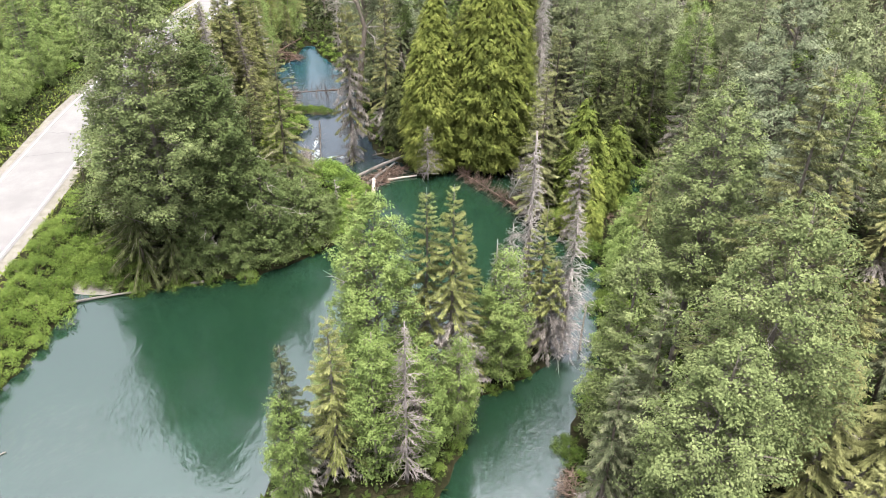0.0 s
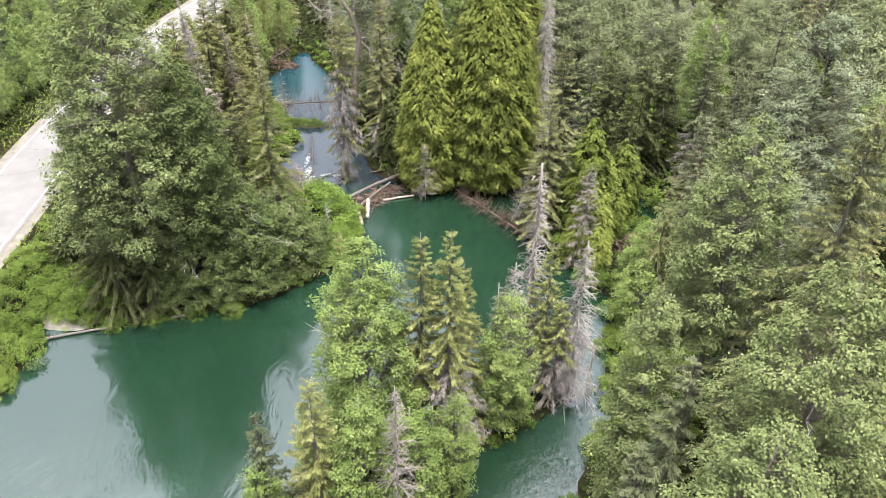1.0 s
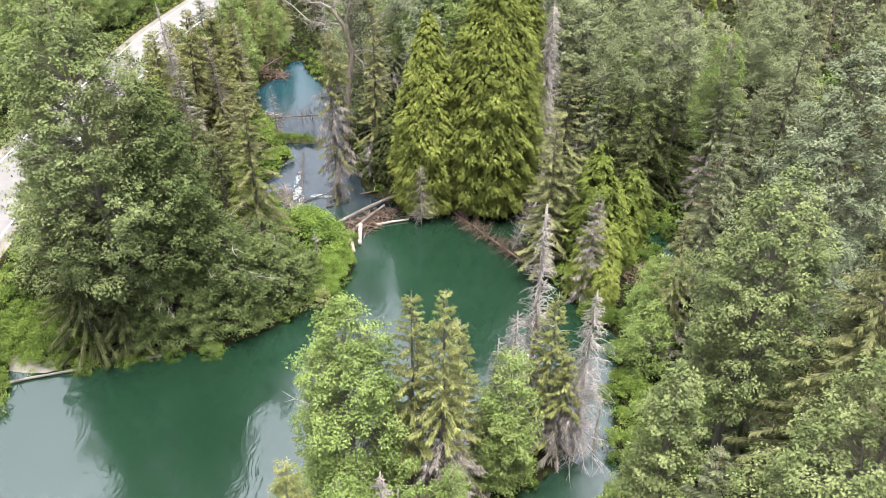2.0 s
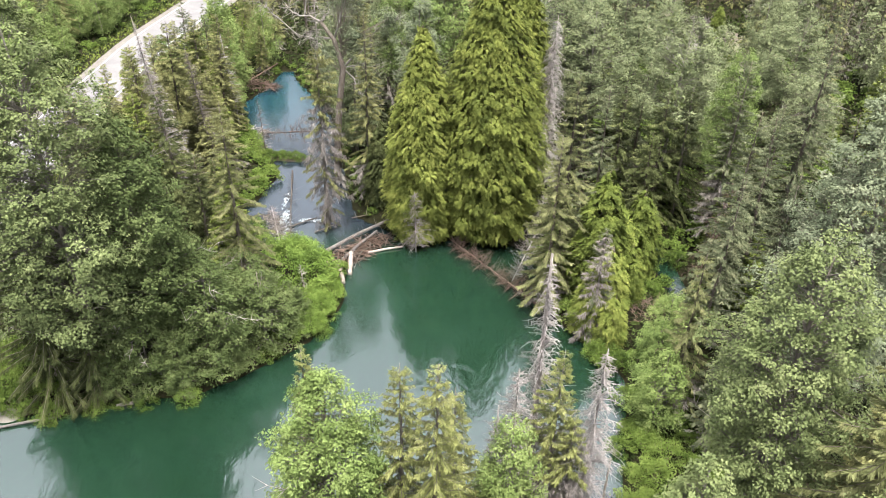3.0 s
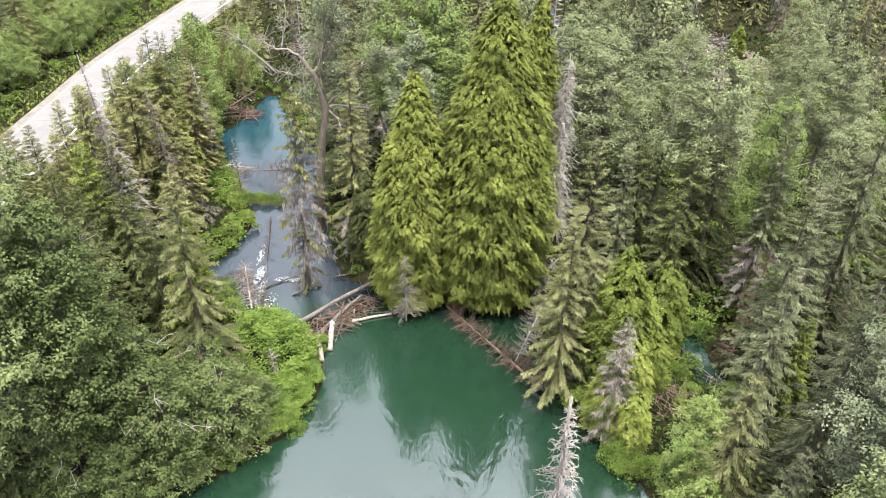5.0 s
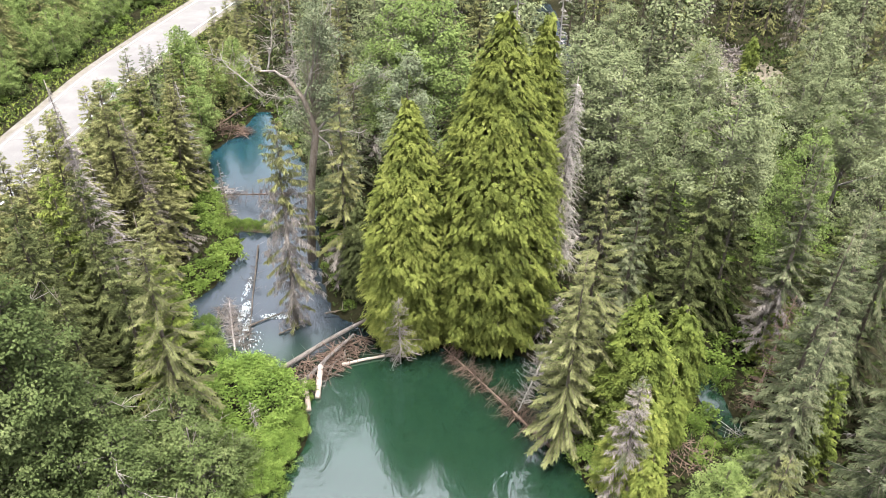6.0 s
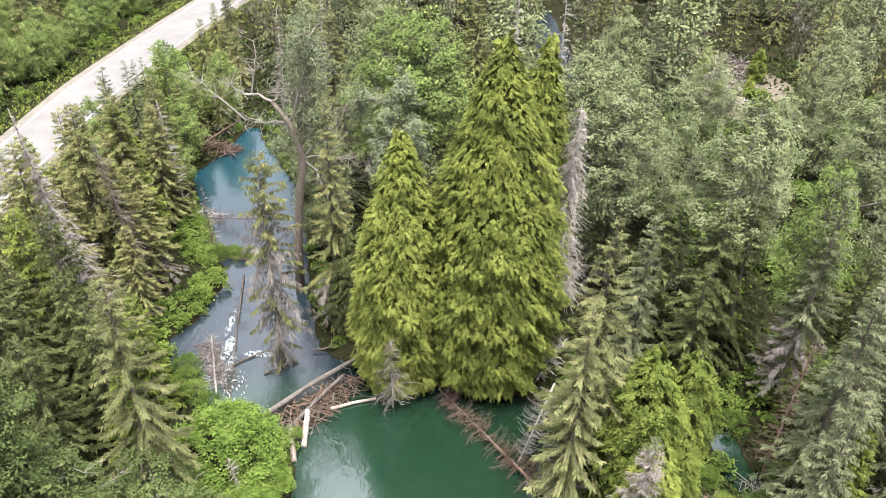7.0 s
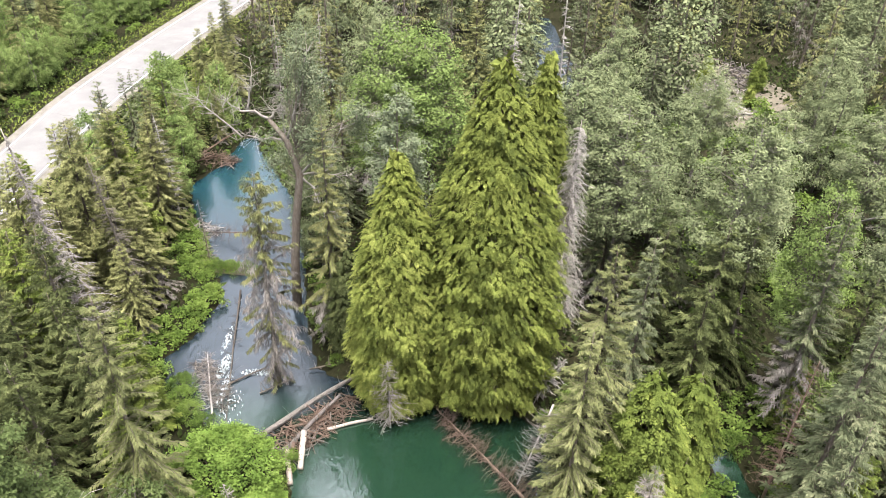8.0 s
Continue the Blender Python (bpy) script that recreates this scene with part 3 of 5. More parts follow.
def ground_material():
    m, n, l, p = material("forest_floor")
    tc = n.new("ShaderNodeTexCoord")
    a = noise_tex(n, l, 0.22, 5, 0.6, tc.outputs["Object"])
    b = noise_tex(n, l, 3.5, 5, 0.65, tc.outputs["Object"])
    # earth colours lowered to near black, painting in the shade between trees
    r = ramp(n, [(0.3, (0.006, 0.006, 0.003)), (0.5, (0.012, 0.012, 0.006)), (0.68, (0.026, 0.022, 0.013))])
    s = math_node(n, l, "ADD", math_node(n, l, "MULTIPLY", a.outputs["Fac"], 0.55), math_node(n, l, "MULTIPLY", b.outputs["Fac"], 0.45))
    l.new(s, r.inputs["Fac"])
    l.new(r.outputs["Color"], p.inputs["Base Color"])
    p.inputs["Roughness"].default_value = 0.95
    p.inputs["Specular IOR Level"].default_value = 0.03
    bm = n.new("ShaderNodeBump")
    bm.inputs["Strength"].default_value, bm.inputs["Distance"].default_value = 0.8, 0.15
    l.new(b.outputs["Fac"], bm.inputs["Height"])
    l.new(bm.outputs[0], p.inputs["Normal"])
    return m


tagged(new("ground", ground_geo.mesh("ground", ground_material(), True)), "mossy forest floor and low river banks, darkened for tree shade", "ground", kind="structure")


def water_material():
    m, n, l, p = material("river_water")
    tc, mp = n.new("ShaderNodeTexCoord"), n.new("ShaderNodeMapping")
    mp.inputs["Scale"].default_value = (1.0, 0.55, 1.0)
    l.new(tc.outputs["Object"], mp.inputs["Vector"])
    a = noise_tex(n, l, 0.10, 3, 0.5, tc.outputs["Object"])
    r = ramp(n, [(0.3, (0.0042, 0.0145, 0.0075)), (0.55, (0.006, 0.0185, 0.0105)), (0.75, (0.010, 0.026, 0.017))])
    l.new(a.outputs["Fac"], r.inputs["Fac"])
    far_pool = n.new("ShaderNodeVectorMath")
    far_pool.operation = "DISTANCE"
    far_pool.inputs[1].default_value = (-25.0, 113.0, 0.0)
    l.new(tc.outputs["Object"], far_pool.inputs[0])
    near = n.new("ShaderNodeMapRange")
    near.inputs["From Min"].default_value, near.inputs["From Max"].default_value = 17.0, 5.0
    l.new(far_pool.outputs["Value"], near.inputs["Value"])
    blend = n.new("ShaderNodeMix")
    blend.data_type = "RGBA"
    l.new(near.outputs[0], blend.inputs["Factor"])
    # teal of the upper pool, with blue sky reflection mixed into the base colour
    blend.inputs[7].default_value = (0.006, 0.026, 0.034, 1)
    sep, shallow, creek = n.new("ShaderNodeSeparateXYZ"), n.new("ShaderNodeMapRange"), n.new("ShaderNodeMix")
    shallow.inputs["From Min"].default_value, shallow.inputs["From Max"].default_value = 75.5, 79.5
    l.new(tc.outputs["Object"], sep.inputs[0])
    l.new(sep.outputs["Y"], shallow.inputs["Value"])
    creek.data_type = "RGBA"
    l.new(shallow.outputs[0], creek.inputs["Factor"])
    l.new(r.outputs["Color"], creek.inputs[6])
    creek.inputs[7].default_value = (0.009, 0.0145, 0.0195, 1)
    l.new(creek.outputs[2], blend.inputs[6])
    l.new(blend.outputs[2], p.inputs["Base Color"])
    p.inputs["Roughness"].default_value = 0.11
    p.inputs["IOR"].default_value = 2.2
    w1 = noise_tex(n, l, 0.8, 3, 0.5, mp.outputs[0])
    w1.inputs["Distortion"].default_value = 1.2
    w2 = noise_tex(n, l, 4.0, 3, 0.5, mp.outputs[0])
    calm = noise_tex(n, l, 0.13, 2, 0.5, tc.outputs["Object"])
    k = n.new("ShaderNodeMapRange")
    k.inputs["From Min"].default_value, k.inputs["From Max"].default_value = 0.42, 0.68
    k.inputs["To Min"].default_value, k.inputs["To Max"].default_value = 0.45, 1.1
    l.new(calm.outputs["Fac"], k.inputs["Value"])
    hgt = math_node(n, l, "ADD", w1.outputs["Fac"], math_node(n, l, "MULTIPLY", w2.outputs["Fac"], 0.22))
    hgt = math_node(n, l, "MULTIPLY", hgt, k.outputs[0])
    rush = None
    for place, reach in (((-15.0, 80.0, 0), 9.0), ((9.0, 38.0, 0), 9.0), ((-18.0, 97.0, 0), 7.0), ((-26.0, 36.0, 0), 8.0)):
        dist = n.new("ShaderNodeVectorMath")
        dist.operation = "DISTANCE"
        dist.inputs[1].default_value = place
        l.new(tc.outputs["Object"], dist.inputs[0])
        q = n.new("ShaderNodeMapRange")
        q.inputs["From Min"].default_value, q.inputs["From Max"].default_value = reach, reach * 0.3
        q.inputs["To Min"].default_value, q.inputs["To Max"].default_value = 0.0, 1.0
        l.new(dist.outputs["Value"], q.inputs["Value"])
        rush = q.outputs[0] if rush is None else math_node(n, l, "MAXIMUM", rush, q.outputs[0])
    w3 = noise_tex(n, l, 1.7, 5, 0.65, mp.outputs[0])
    w3.inputs["Distortion"].default_value = 2.0
    hgt = math_node(n, l, "ADD", hgt, math_node(n, l, "MULTIPLY", math_node(n, l, "MULTIPLY", w3.outputs["Fac"], rush), 1.3))
    bm = n.new("ShaderNodeBump")
    bm.inputs["Strength"].default_value, bm.inputs["Distance"].default_value = 0.35, 0.12
    l.new(hgt, bm.inputs["Height"])
    l.new(bm.outputs[0], p.inputs["Normal"])
    return m


WATER = water_material()
wg = Geo()
wg.add([(-60, -85, 0), (40, -85, 0), (40, 175, 0), (-60, 175, 0)], [(0, 1, 2, 3)])
tagged(new("water", wg.mesh("water", WATER)), "green river water reflecting trees and pale sky", "river", kind="structure")


# ---------------------------------------------------------------- road
def strip(line, lo, hi, z, name, mat, label, category="", crown=0.0):
    t = unit(np.gradient(line, axis=0))
    s = np.stack([t[:, 1], -t[:, 0]], 1)
    g = Geo()
    cols = np.linspace(lo, hi, 5)
    v = [np.concatenate([line + s * c, np.full((len(line), 1), z - crown * abs(c))], 1) for c in cols]
    v = np.stack(v, 1)
    k = np.arange(len(line) * 5).reshape(len(line), 5)
    f = np.stack([k[:-1, :-1], k[:-1, 1:], k[1:, 1:], k[1:, :-1]], -1).reshape(-1, 4)
    g.add(v.reshape(-1, 3), f[:, ::-1])
    return tagged(new(name, g.mesh(name, mat, True)), label, category, kind="structure")


ASPHALT = rough_material("pale_chip_seal", [(0.3, (0.098, 0.094, 0.093)), (0.5, (0.126, 0.122, 0.121)), (0.75, (0.155, 0.151, 0.149))], 0.35, 0.85, 0.2, fine=30)
GRAVEL = rough_material("gravel", [(0.25, (0.050, 0.046, 0.037)), (0.5, (0.094, 0.086, 0.072)), (0.8, (0.158, 0.148, 0.130))], 1.2, 0.95, 0.8, fine=8)
PAINT = rough_material("road_paint", [(0.3, (0.446, 0.446, 0.439)), (0.7, (0.576, 0.576, 0.569))], 3.0, 0.7, 0.1)
strip(ROAD_LINE, -4.5, 4.5, ROAD_Z - 0.03, "road_shoulder", GRAVEL, "grey gravel road shoulders", "shoulder", 0.02)
strip(ROAD_LINE, -3.5, 3.5, ROAD_Z + 0.02, "road", ASPHALT, "pale worn two-lane asphalt road", "road", 0.015)
for side in (-3.1, 3.1):
    strip(ROAD_LINE, side - 0.07, side + 0.07, ROAD_Z + 0.028, "road_line", PAINT, "white painted road edge line", "road line", 0.015)


# ---------------------------------------------------------------- single trees along the water
def put(ob, x, y, turn=0.0, size=1.0, lean=(0, 0), tall=1.0):
    """Moves a thing to its place on the ground."""
    z = float(ground_z(x, y)) - 0.08
    ob.matrix_basis = pose(x, y, max(z, -0.5), lean[0], lean[1], turn) @ Matrix.Diagonal((size, size, size * tall, 1))
    return ob


def repeat(ob, x, y, turn=0.0, size=1.0, lean=(0, 0), tall=1.0):
    o = copy_thing(ob, Matrix.Identity(4))
    return put(o, x, y, turn, size, lean, tall)


# two great cedars at the head of the pool
def cedar(label, seed, h, r, x, y, mat=CEDAR, **k):
    wood, leaf, _ = cedar_fronds(seed, h, r, **k)
    return put(thing("cedar_tree", [("trunk", wood.mesh("trunk", BARK, True), ""), ("crown", leaf.mesh("crown", mat), "")], label, "tree"), x, y)


cedar("dense yellow-green red cedar at the pool's edge", 11, 20.0, 3.35, -2.25, 78.6)
cedar("tall broad red cedar with drooping sprays", 12, 25.4, 4.9, 3.9, 79.8)
cedar("tall yellowish red cedar behind the broad one", 13, 22.5, 2.6, 7.2, 88.0)
# stands in shade: its darkness comes from the SHADY colour
cedar("slender red cedar beside the creek, coloured dark for shade", 14, 8.8, 1.7, -6.4, 83.2, SHADY)

# spruces round the pool
S = dict(step=0.66, per=8, droop=0.50, rise=0.16, spray=0.30, wide=0.22, dens=60, hang=0.55, gaps=0.08, inner=0.08)
LONE = {}
LONE["left"] = put(conifer_thing("spruce_tree", "olive green spruce with drooping boughs on the bank", OLIVE, dict(seed=21, h=17.6, r=3.3, bare=0.08, **S)), -15.9, 65.9)
LONE["right"] = put(conifer_thing("spruce_tree", "grey-green spruce leaning over the pool", OLIVE, dict(seed=22, h=19.3, r=3.5, bare=0.05, **S), group="pool spruces"), 10.0, 70.5)
put(conifer_thing("spruce_tree", "yellowish spruce in front of a taller one", OLIVE, dict(seed=23, h=16.4, r=2.6, bare=0.05, dead=0.12, **S), group="pool spruces"), 8.9, 67.8)
put(conifer_thing("spruce_tree", "narrow grey-green spruce beside the tall one", SPRUCE, dict(seed=24, h=16, r=2.2, bare=0.05, **S), group="pool spruces"), 13.3, 75.4)
put(conifer_thing("spruce_tree", "pale lichen-hung young spruce", SPRUCE, dict(seed=25, h=10.1, r=1.9, bare=0.02, dead=0.95, **S), PALE), 12.3, 63.8)
def young_cedar(label, seed, h, r, x, y, **k):
    wood, leaf, _ = cedar_fronds(seed, h, r, **k)
    return put(thing("young_cedar", [("trunk", wood.mesh("trunk", BARK, True), ""), ("crown", leaf.mesh("crown", YOUNG), "")], label, "tree", "young cedars"), x, y)


YC = dict(per=10.0, blades=9, frond=0.7, blade=0.25, lump=0.2, lo=0.1)
yc = young_cedar("bright yellow-green young cedar on the shore", 31, 12.2, 2.0, 12.9, 68.6, **YC)
yc2 = young_cedar("small bushy young cedar", 32, 8.4, 1.7, 17.0, 72.8, **YC)
for x, y, k in ((14.1, 70.0, 1.1), (12.2, 64.6, 0.75), (13.6, 66.2, 0.85), (15.6, 68.2, 0.7), (13.6, 62.8, 0.6), (12.8, 69.2, 0.8)):
    repeat(yc2, x, y, x * 77, k)
put(conifer_thing("spruce_tree", "spruce with grey lichen-hung lower boughs", SPRUCE, dict(seed=26, h=18.2, r=2.5, bare=0.12, dead=0.32, **S)), 24.4, 76.4)

# trees of the wooded island
I = dict(step=0.45, per=8, droop=0.40, rise=0.12, spray=0.25, wide=0.24, dens=62, hang=0.8, gaps=0.07, wisps=0.45)
put(conifer_thing("hemlock_tree", "yellow-green conifer standing on the island", ISLE, dict(seed=41, h=17.6, r=2.7, bare=0.08, dead=0.35, **I), PALE, group="island conifers"), -0.7, 40.2)
put(conifer_thing("hemlock_tree", "yellow-green conifer with bare lower branches", ISLE, dict(seed=42, h=18.2, r=2.9, bare=0.08, dead=0.42, **I), PALE, group="island conifers"), 1.0, 39.6)
put(conifer_thing("hemlock_tree", "olive conifer standing in the water", ISLE, dict(seed=43, h=12.5, r=2.3, bare=0.03, dead=0.3, **I), PALE, group="island conifers"), 7.6, 47.6)
put(conifer_thing("hemlock_tree", "olive conifer at the island's edge", ISLE, dict(seed=44, h=13.0, r=2.6, bare=0.03, dead=0.15, **I), PALE, group="island conifers"), -6.0, 33.4)
put(broadleaf_thing("alder_tree", "fresh green alder on the island", ALDER, dict(seed=51, h=17.4, r=3.2, clear=0.12, per=3.2, leaves=48, leaf=0.15, clump=0.46, gaps=-0.75, dead=1, shape="column"), group="island alders"), -4.0, 39.6)
put(conifer_thing("hemlock_tree", "slender light green hemlock on the island", ISLE, dict(seed=45, h=16, r=1.5, bare=0.08, dead=0.3, **I), PALE, group="island conifers"), -5.9, 43.7)
al = put(broadleaf_thing("alder_tree", "bright green low alder on the island", ALDER, dict(seed=53, h=10.5, r=1.9, clear=0.05, per=3.2, leaves=42, leaf=0.15, clump=0.42, gaps=-0.75, dead=0, limbs=14), group="island alders"), -1.0, 34.6)
for x, y, k in ((-3.5, 33.2, 1.05), (3.6, 43.0, 0.75), (4.7, 42.8, 1.05), (1.6, 36.8, 0.8), (-8.5, 31.0, 0.8), (-6.8, 36.5, 0.7), (5.6, 44.0, 0.55)):
    repeat(al, x, y, x * 91, k * 0.88, tall=1.3)
put(conifer_thing("spruce_tree", "small pale spruce at the island's tip", SPRUCE, dict(seed=46, h=12, r=1.9, bare=0.02, dead=0.25, **I), PALE, group="island conifers"), -8.4, 31.8)
put(conifer_thing("hemlock_tree", "yellowish conifer behind the island alders", ISLE, dict(seed=47, h=14, r=2.2, bare=0.04, dead=0.3, **I), PALE, group="island conifers"), 1.8, 42.6)
put(conifer_thing("hemlock_tree", "low olive conifer with brown lower twigs", ISLE, dict(seed=48, h=9, r=2.0, bare=0.02, dead=0.45, **I), PALE, group="island conifers"), 8.4, 46.2)
put(snag_thing("dead_tree", "bleached bare dead spruce on the island", dict(seed=61, h=13.2, r=1.9, n=260, girth=0.009, twigs=7, profile=0.8), group="island snags"), -1.5, 32.8)
put(snag_thing("dead_tree", "grey dead spruce with a broken knobbly top", dict(seed=62, h=17.4, r=2.3, n=320, girth=0.015, tip=0.07, thin=0.03, twigs=8, profile=0.85, droop=0.4), group="island snags"), 6.6, 49.4)
put(snag_thing("dead_tree", "white bleached dead spruce with fine twigs", dict(seed=63, h=14.0, r=2.6, n=400, girth=0.010, twigs=9, profile=0.75, droop=0.6), group="island snags"), 9.6, 46.8)
put(snag_thing("dead_tree", "thin grey dead tree among the alders", dict(seed=64, h=12.0, r=1.1, n=90), group="island snags"), 3.9, 43.6)
put(snag_thing("dead_tree", "short grey snag standing in the water", dict(seed=65, h=11.0, r=1.9, n=260, twigs=9), group="island snags"), 5.2, 47.5)

# creek trees
put(snag_thing("dead_tree", "tall grey-brown dead spruce beside the cedars", dict(seed=66, h=18.4, r=2.2, n=620, twigs=11, droop=0.9, thin=0.024, profile=0.6), LIMB, group="grey snags"), 9.7, 86.2)
put(conifer_thing("spruce_tree", "half-dead spruce hung with grey lichen in the creek", HEMLOCK, dict(seed=27, h=18.5, r=2.9, bare=0.05, dead=0.72, deadly=0.78, profile=0.45, rag=0.25, foot=0.25, rush=1.6, wisps=0.42, **{**S, "per": 9, "step": 0.5, "droop": 0.6, "hang": 1.5, "gaps": 0.15, "spray": 0.42, "wide": 0.18, "dens": 44}), PALE), -11.5, 79.4)
put(conifer_thing("hemlock_tree", "olive hemlock behind the half-dead spruce", HEMLOCK, dict(seed=28, h=19.0, r=2.4, bare=0.08, dead=0.2, **S), PALE), -8.0, 84.6)
put(snag_thing("dead_tree", "leaning dead spruce with a bare thin top", dict(seed=67, h=19.0, r=3.0, n=380, bare=0.10, twigs=9, droop=0.6, girth=0.010, thin=0.03, profile=1.3), DEAD, group="grey snags"), -26.0, 81.0, lean=(3, -4))
put(snag_thing("dead_tree", "dark dead trunk with short twigs", dict(seed=68, h=15.0, r=1.5, n=260, bare=0.08, twigs=7, droop=0.5), PALE, group="grey snags"), -23.6, 85.0, lean=(2, -5))

put(broadleaf_thing("cottonwood_tree", "arching silvery cottonwood behind the cedar", SILVER, dict(seed=175, h=20.0, r=2.2, clear=0.45, per=2.4, leaves=44, leaf=0.18, clump=0.5, dead=4, gaps=-0.2)), -3.2, 86.6)

# great cottonwoods of the west bank
B = dict(per=2.4, leaves=42, leaf=0.19, clump=0.5, gaps=-0.6)
NEAR = dict(per=3.2, leaves=44, leaf=0.15, clump=0.42, gaps=-0.6)
put(broadleaf_thing("cottonwood_tree", "great cottonwood with a full grey-green crown", EAST, dict(seed=71, h=27.5, r=5.4, clear=0.14, limbs=60, dead=2, **B)), -24.2, 56.6)
put(broadleaf_thing("cottonwood_tree", "leaning cottonwood with bare lower limbs", WILLOW, dict(seed=72, h=20.0, r=3.4, clear=0.2, dead=5, **B)), -20.0, 58.2)
put(broadleaf_thing("cottonwood_tree", "leafy cottonwood between the road and the river", EAST, dict(seed=78, h=17.0, r=3.6, clear=0.12, dead=1, **B)), -28.0, 59.0)
W1 = dict(per=2.8, leaves=40, leaf=0.175, clump=0.45, gaps=-0.65, shape="drape")
low = put(broadleaf_thing("willow_tree", "low grey-green willow overhanging the water", WILLOW, dict(seed=73, h=9.5, r=3.0, clear=0.05, dead=5, **W1), group="bank willows"), -16.4, 58.6)
low2 = put(broadleaf_thing("willow_tree", "rounded dark willow at the water's edge", WILLOW, dict(seed=79, h=7.0, r=2.6, clear=0.03, dead=1, **W1), group="bank willows"), -13.4, 61.4)
for src, x, y, k in ((low, -20.6, 56.4, 0.78), (low, -18.4, 60.4, 1.05), (low2, -18.4, 56.6, 0.72), (low2, -15.2, 58.7, 0.66), (low2, -22.6, 55.6, 0.7), (low2, -15.2, 63.6, 0.95), (low2, -11.6, 63.2, 0.62), (low2, -24.6, 58.2, 0.9)):
    repeat(src, x, y, x * 55, k)
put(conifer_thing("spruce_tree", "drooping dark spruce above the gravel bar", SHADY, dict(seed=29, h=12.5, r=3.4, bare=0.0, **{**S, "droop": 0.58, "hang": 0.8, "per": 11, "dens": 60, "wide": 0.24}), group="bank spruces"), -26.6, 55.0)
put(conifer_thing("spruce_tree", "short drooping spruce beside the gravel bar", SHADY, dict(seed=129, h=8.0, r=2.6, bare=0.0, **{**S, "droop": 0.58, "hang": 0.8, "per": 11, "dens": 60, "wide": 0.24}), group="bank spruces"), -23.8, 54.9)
# tall leafy trees of the east bank
SPR = (20.0, 37.6, 26.4)
put(broadleaf_thing("cottonwood_tree", "light green cottonwood on the east bank", EAST, dict(seed=74, h=23.6, r=3.3, clear=0.4, dead=2, **NEAR), group="east cottonwoods"), 16.6, 41.6)
put(broadleaf_thing("cottonwood_tree", "broad cottonwood with pale leaf tips", EAST, dict(seed=75, h=22.4, r=4.1, clear=0.3, dead=1, **NEAR), group="east cottonwoods"), 17.4, 30.6)
put(broadleaf_thing("cottonwood_tree", "leafy cottonwood above the channel", EAST, dict(seed=76, h=18.5, r=3.2, clear=0.25, dead=1, **NEAR), group="east cottonwoods"), 13.6, 25.6)
put(broadleaf_thing("cottonwood_tree", "tall pale grey-green cottonwood", SILVER, dict(seed=174, h=26.5, r=4.0, clear=0.3, dead=2, **NEAR), group="east cottonwoods"), 23.4, 51.0)
put(broadleaf_thing("alder_tree", "slender grey-green alder beside the channel", EAST, dict(seed=77, h=17.2, r=2.0, clear=0.06, dead=1, shape="column", **NEAR)), 11.6, 36.0)
put(conifer_thing("spruce_tree", "pale-tipped spruce among the cottonwoods", SPRUCE, dict(seed=30, h=15.8, r=2.4, bare=0.05, **S), group="east spruces"), 12.4, 32.0)
put(conifer_thing("spruce_tree", "grey-green spruce with brown lower boughs", SPRUCE, dict(seed=34, h=13.0, r=2.2, bare=0.02, dead=0.3, **S), group="east spruces"), 10.2, 30.0)
put(conifer_thing("spruce_tree", "tall spruce with long drooping boughs on the east bank", OLIVE, dict(seed=36, h=SPR[2], r=4.4, bare=0.12, **{**S, "step": 0.8, "per": 13, "gaps": 0.02, "spray": 0.32, "dens": 80, "hang": 0.9, "droop": 0.6}), group="east spruces"), SPR[0], SPR[1])
put(conifer_thing("spruce_tree", "shaded spruce behind the cottonwoods", SPRUCE, dict(seed=37, h=13, r=3.2, bare=0.05, **S), group="east spruces"), 19.5, 45.0)
D = {**S, "droop": 0.7, "hang": 0.8, "dens": 54}
put(conifer_thing("spruce_tree", "grey-green spruce with long hanging boughs", SPRUCE, dict(seed=38, h=19.2, r=3.6, bare=0.08, **D), group="east spruces"), 20.8, 55.2)
put(conifer_thing("spruce_tree", "slim olive spruce with bare grey lower boughs", OLIVE, dict(seed=39, h=13.4, r=2.3, bare=0.05, dead=0.25, **D), group="east spruces"), 16.8, 55.4)
big = put(conifer_thing("spruce_tree", "large dark spruce with long drooping boughs", SPRUCE, dict(seed=35, h=20.5, r=4.0, bare=0.08, **D), group="east spruces"), 29.8, 58.3)
repeat(big, 29.2, 73.6, 130, 1.06)


# ---------------------------------------------------------------- woods
def candidates(rng, x0, x1, y0, y1, n, bank, verge):
    """Random dry spots, away from the water and the road."""
    x, y = rng.uniform(x0, x1, n), rng.uniform(y0, y1, n)
    ok = (shore(x, y) > bank) & (road_gap(x, y) > verge) & ((x - 37) ** 2 / 49 + (y - 139) ** 2 / 170 > 1)
    ok &= np.abs(x - 2) < 0.52 * y + 18
    return list(zip(x[ok].tolist(), y[ok].tolist()))


def pick(rng, spots, n, apart, taken):
    out = []
    for x, y in spots:
        if len(out) >= n:
            break
        if all((x - a) ** 2 + (y - b) ** 2 > apart * apart for a, b in taken):
            out.append((x, y))
            taken.append((x, y))
    return out


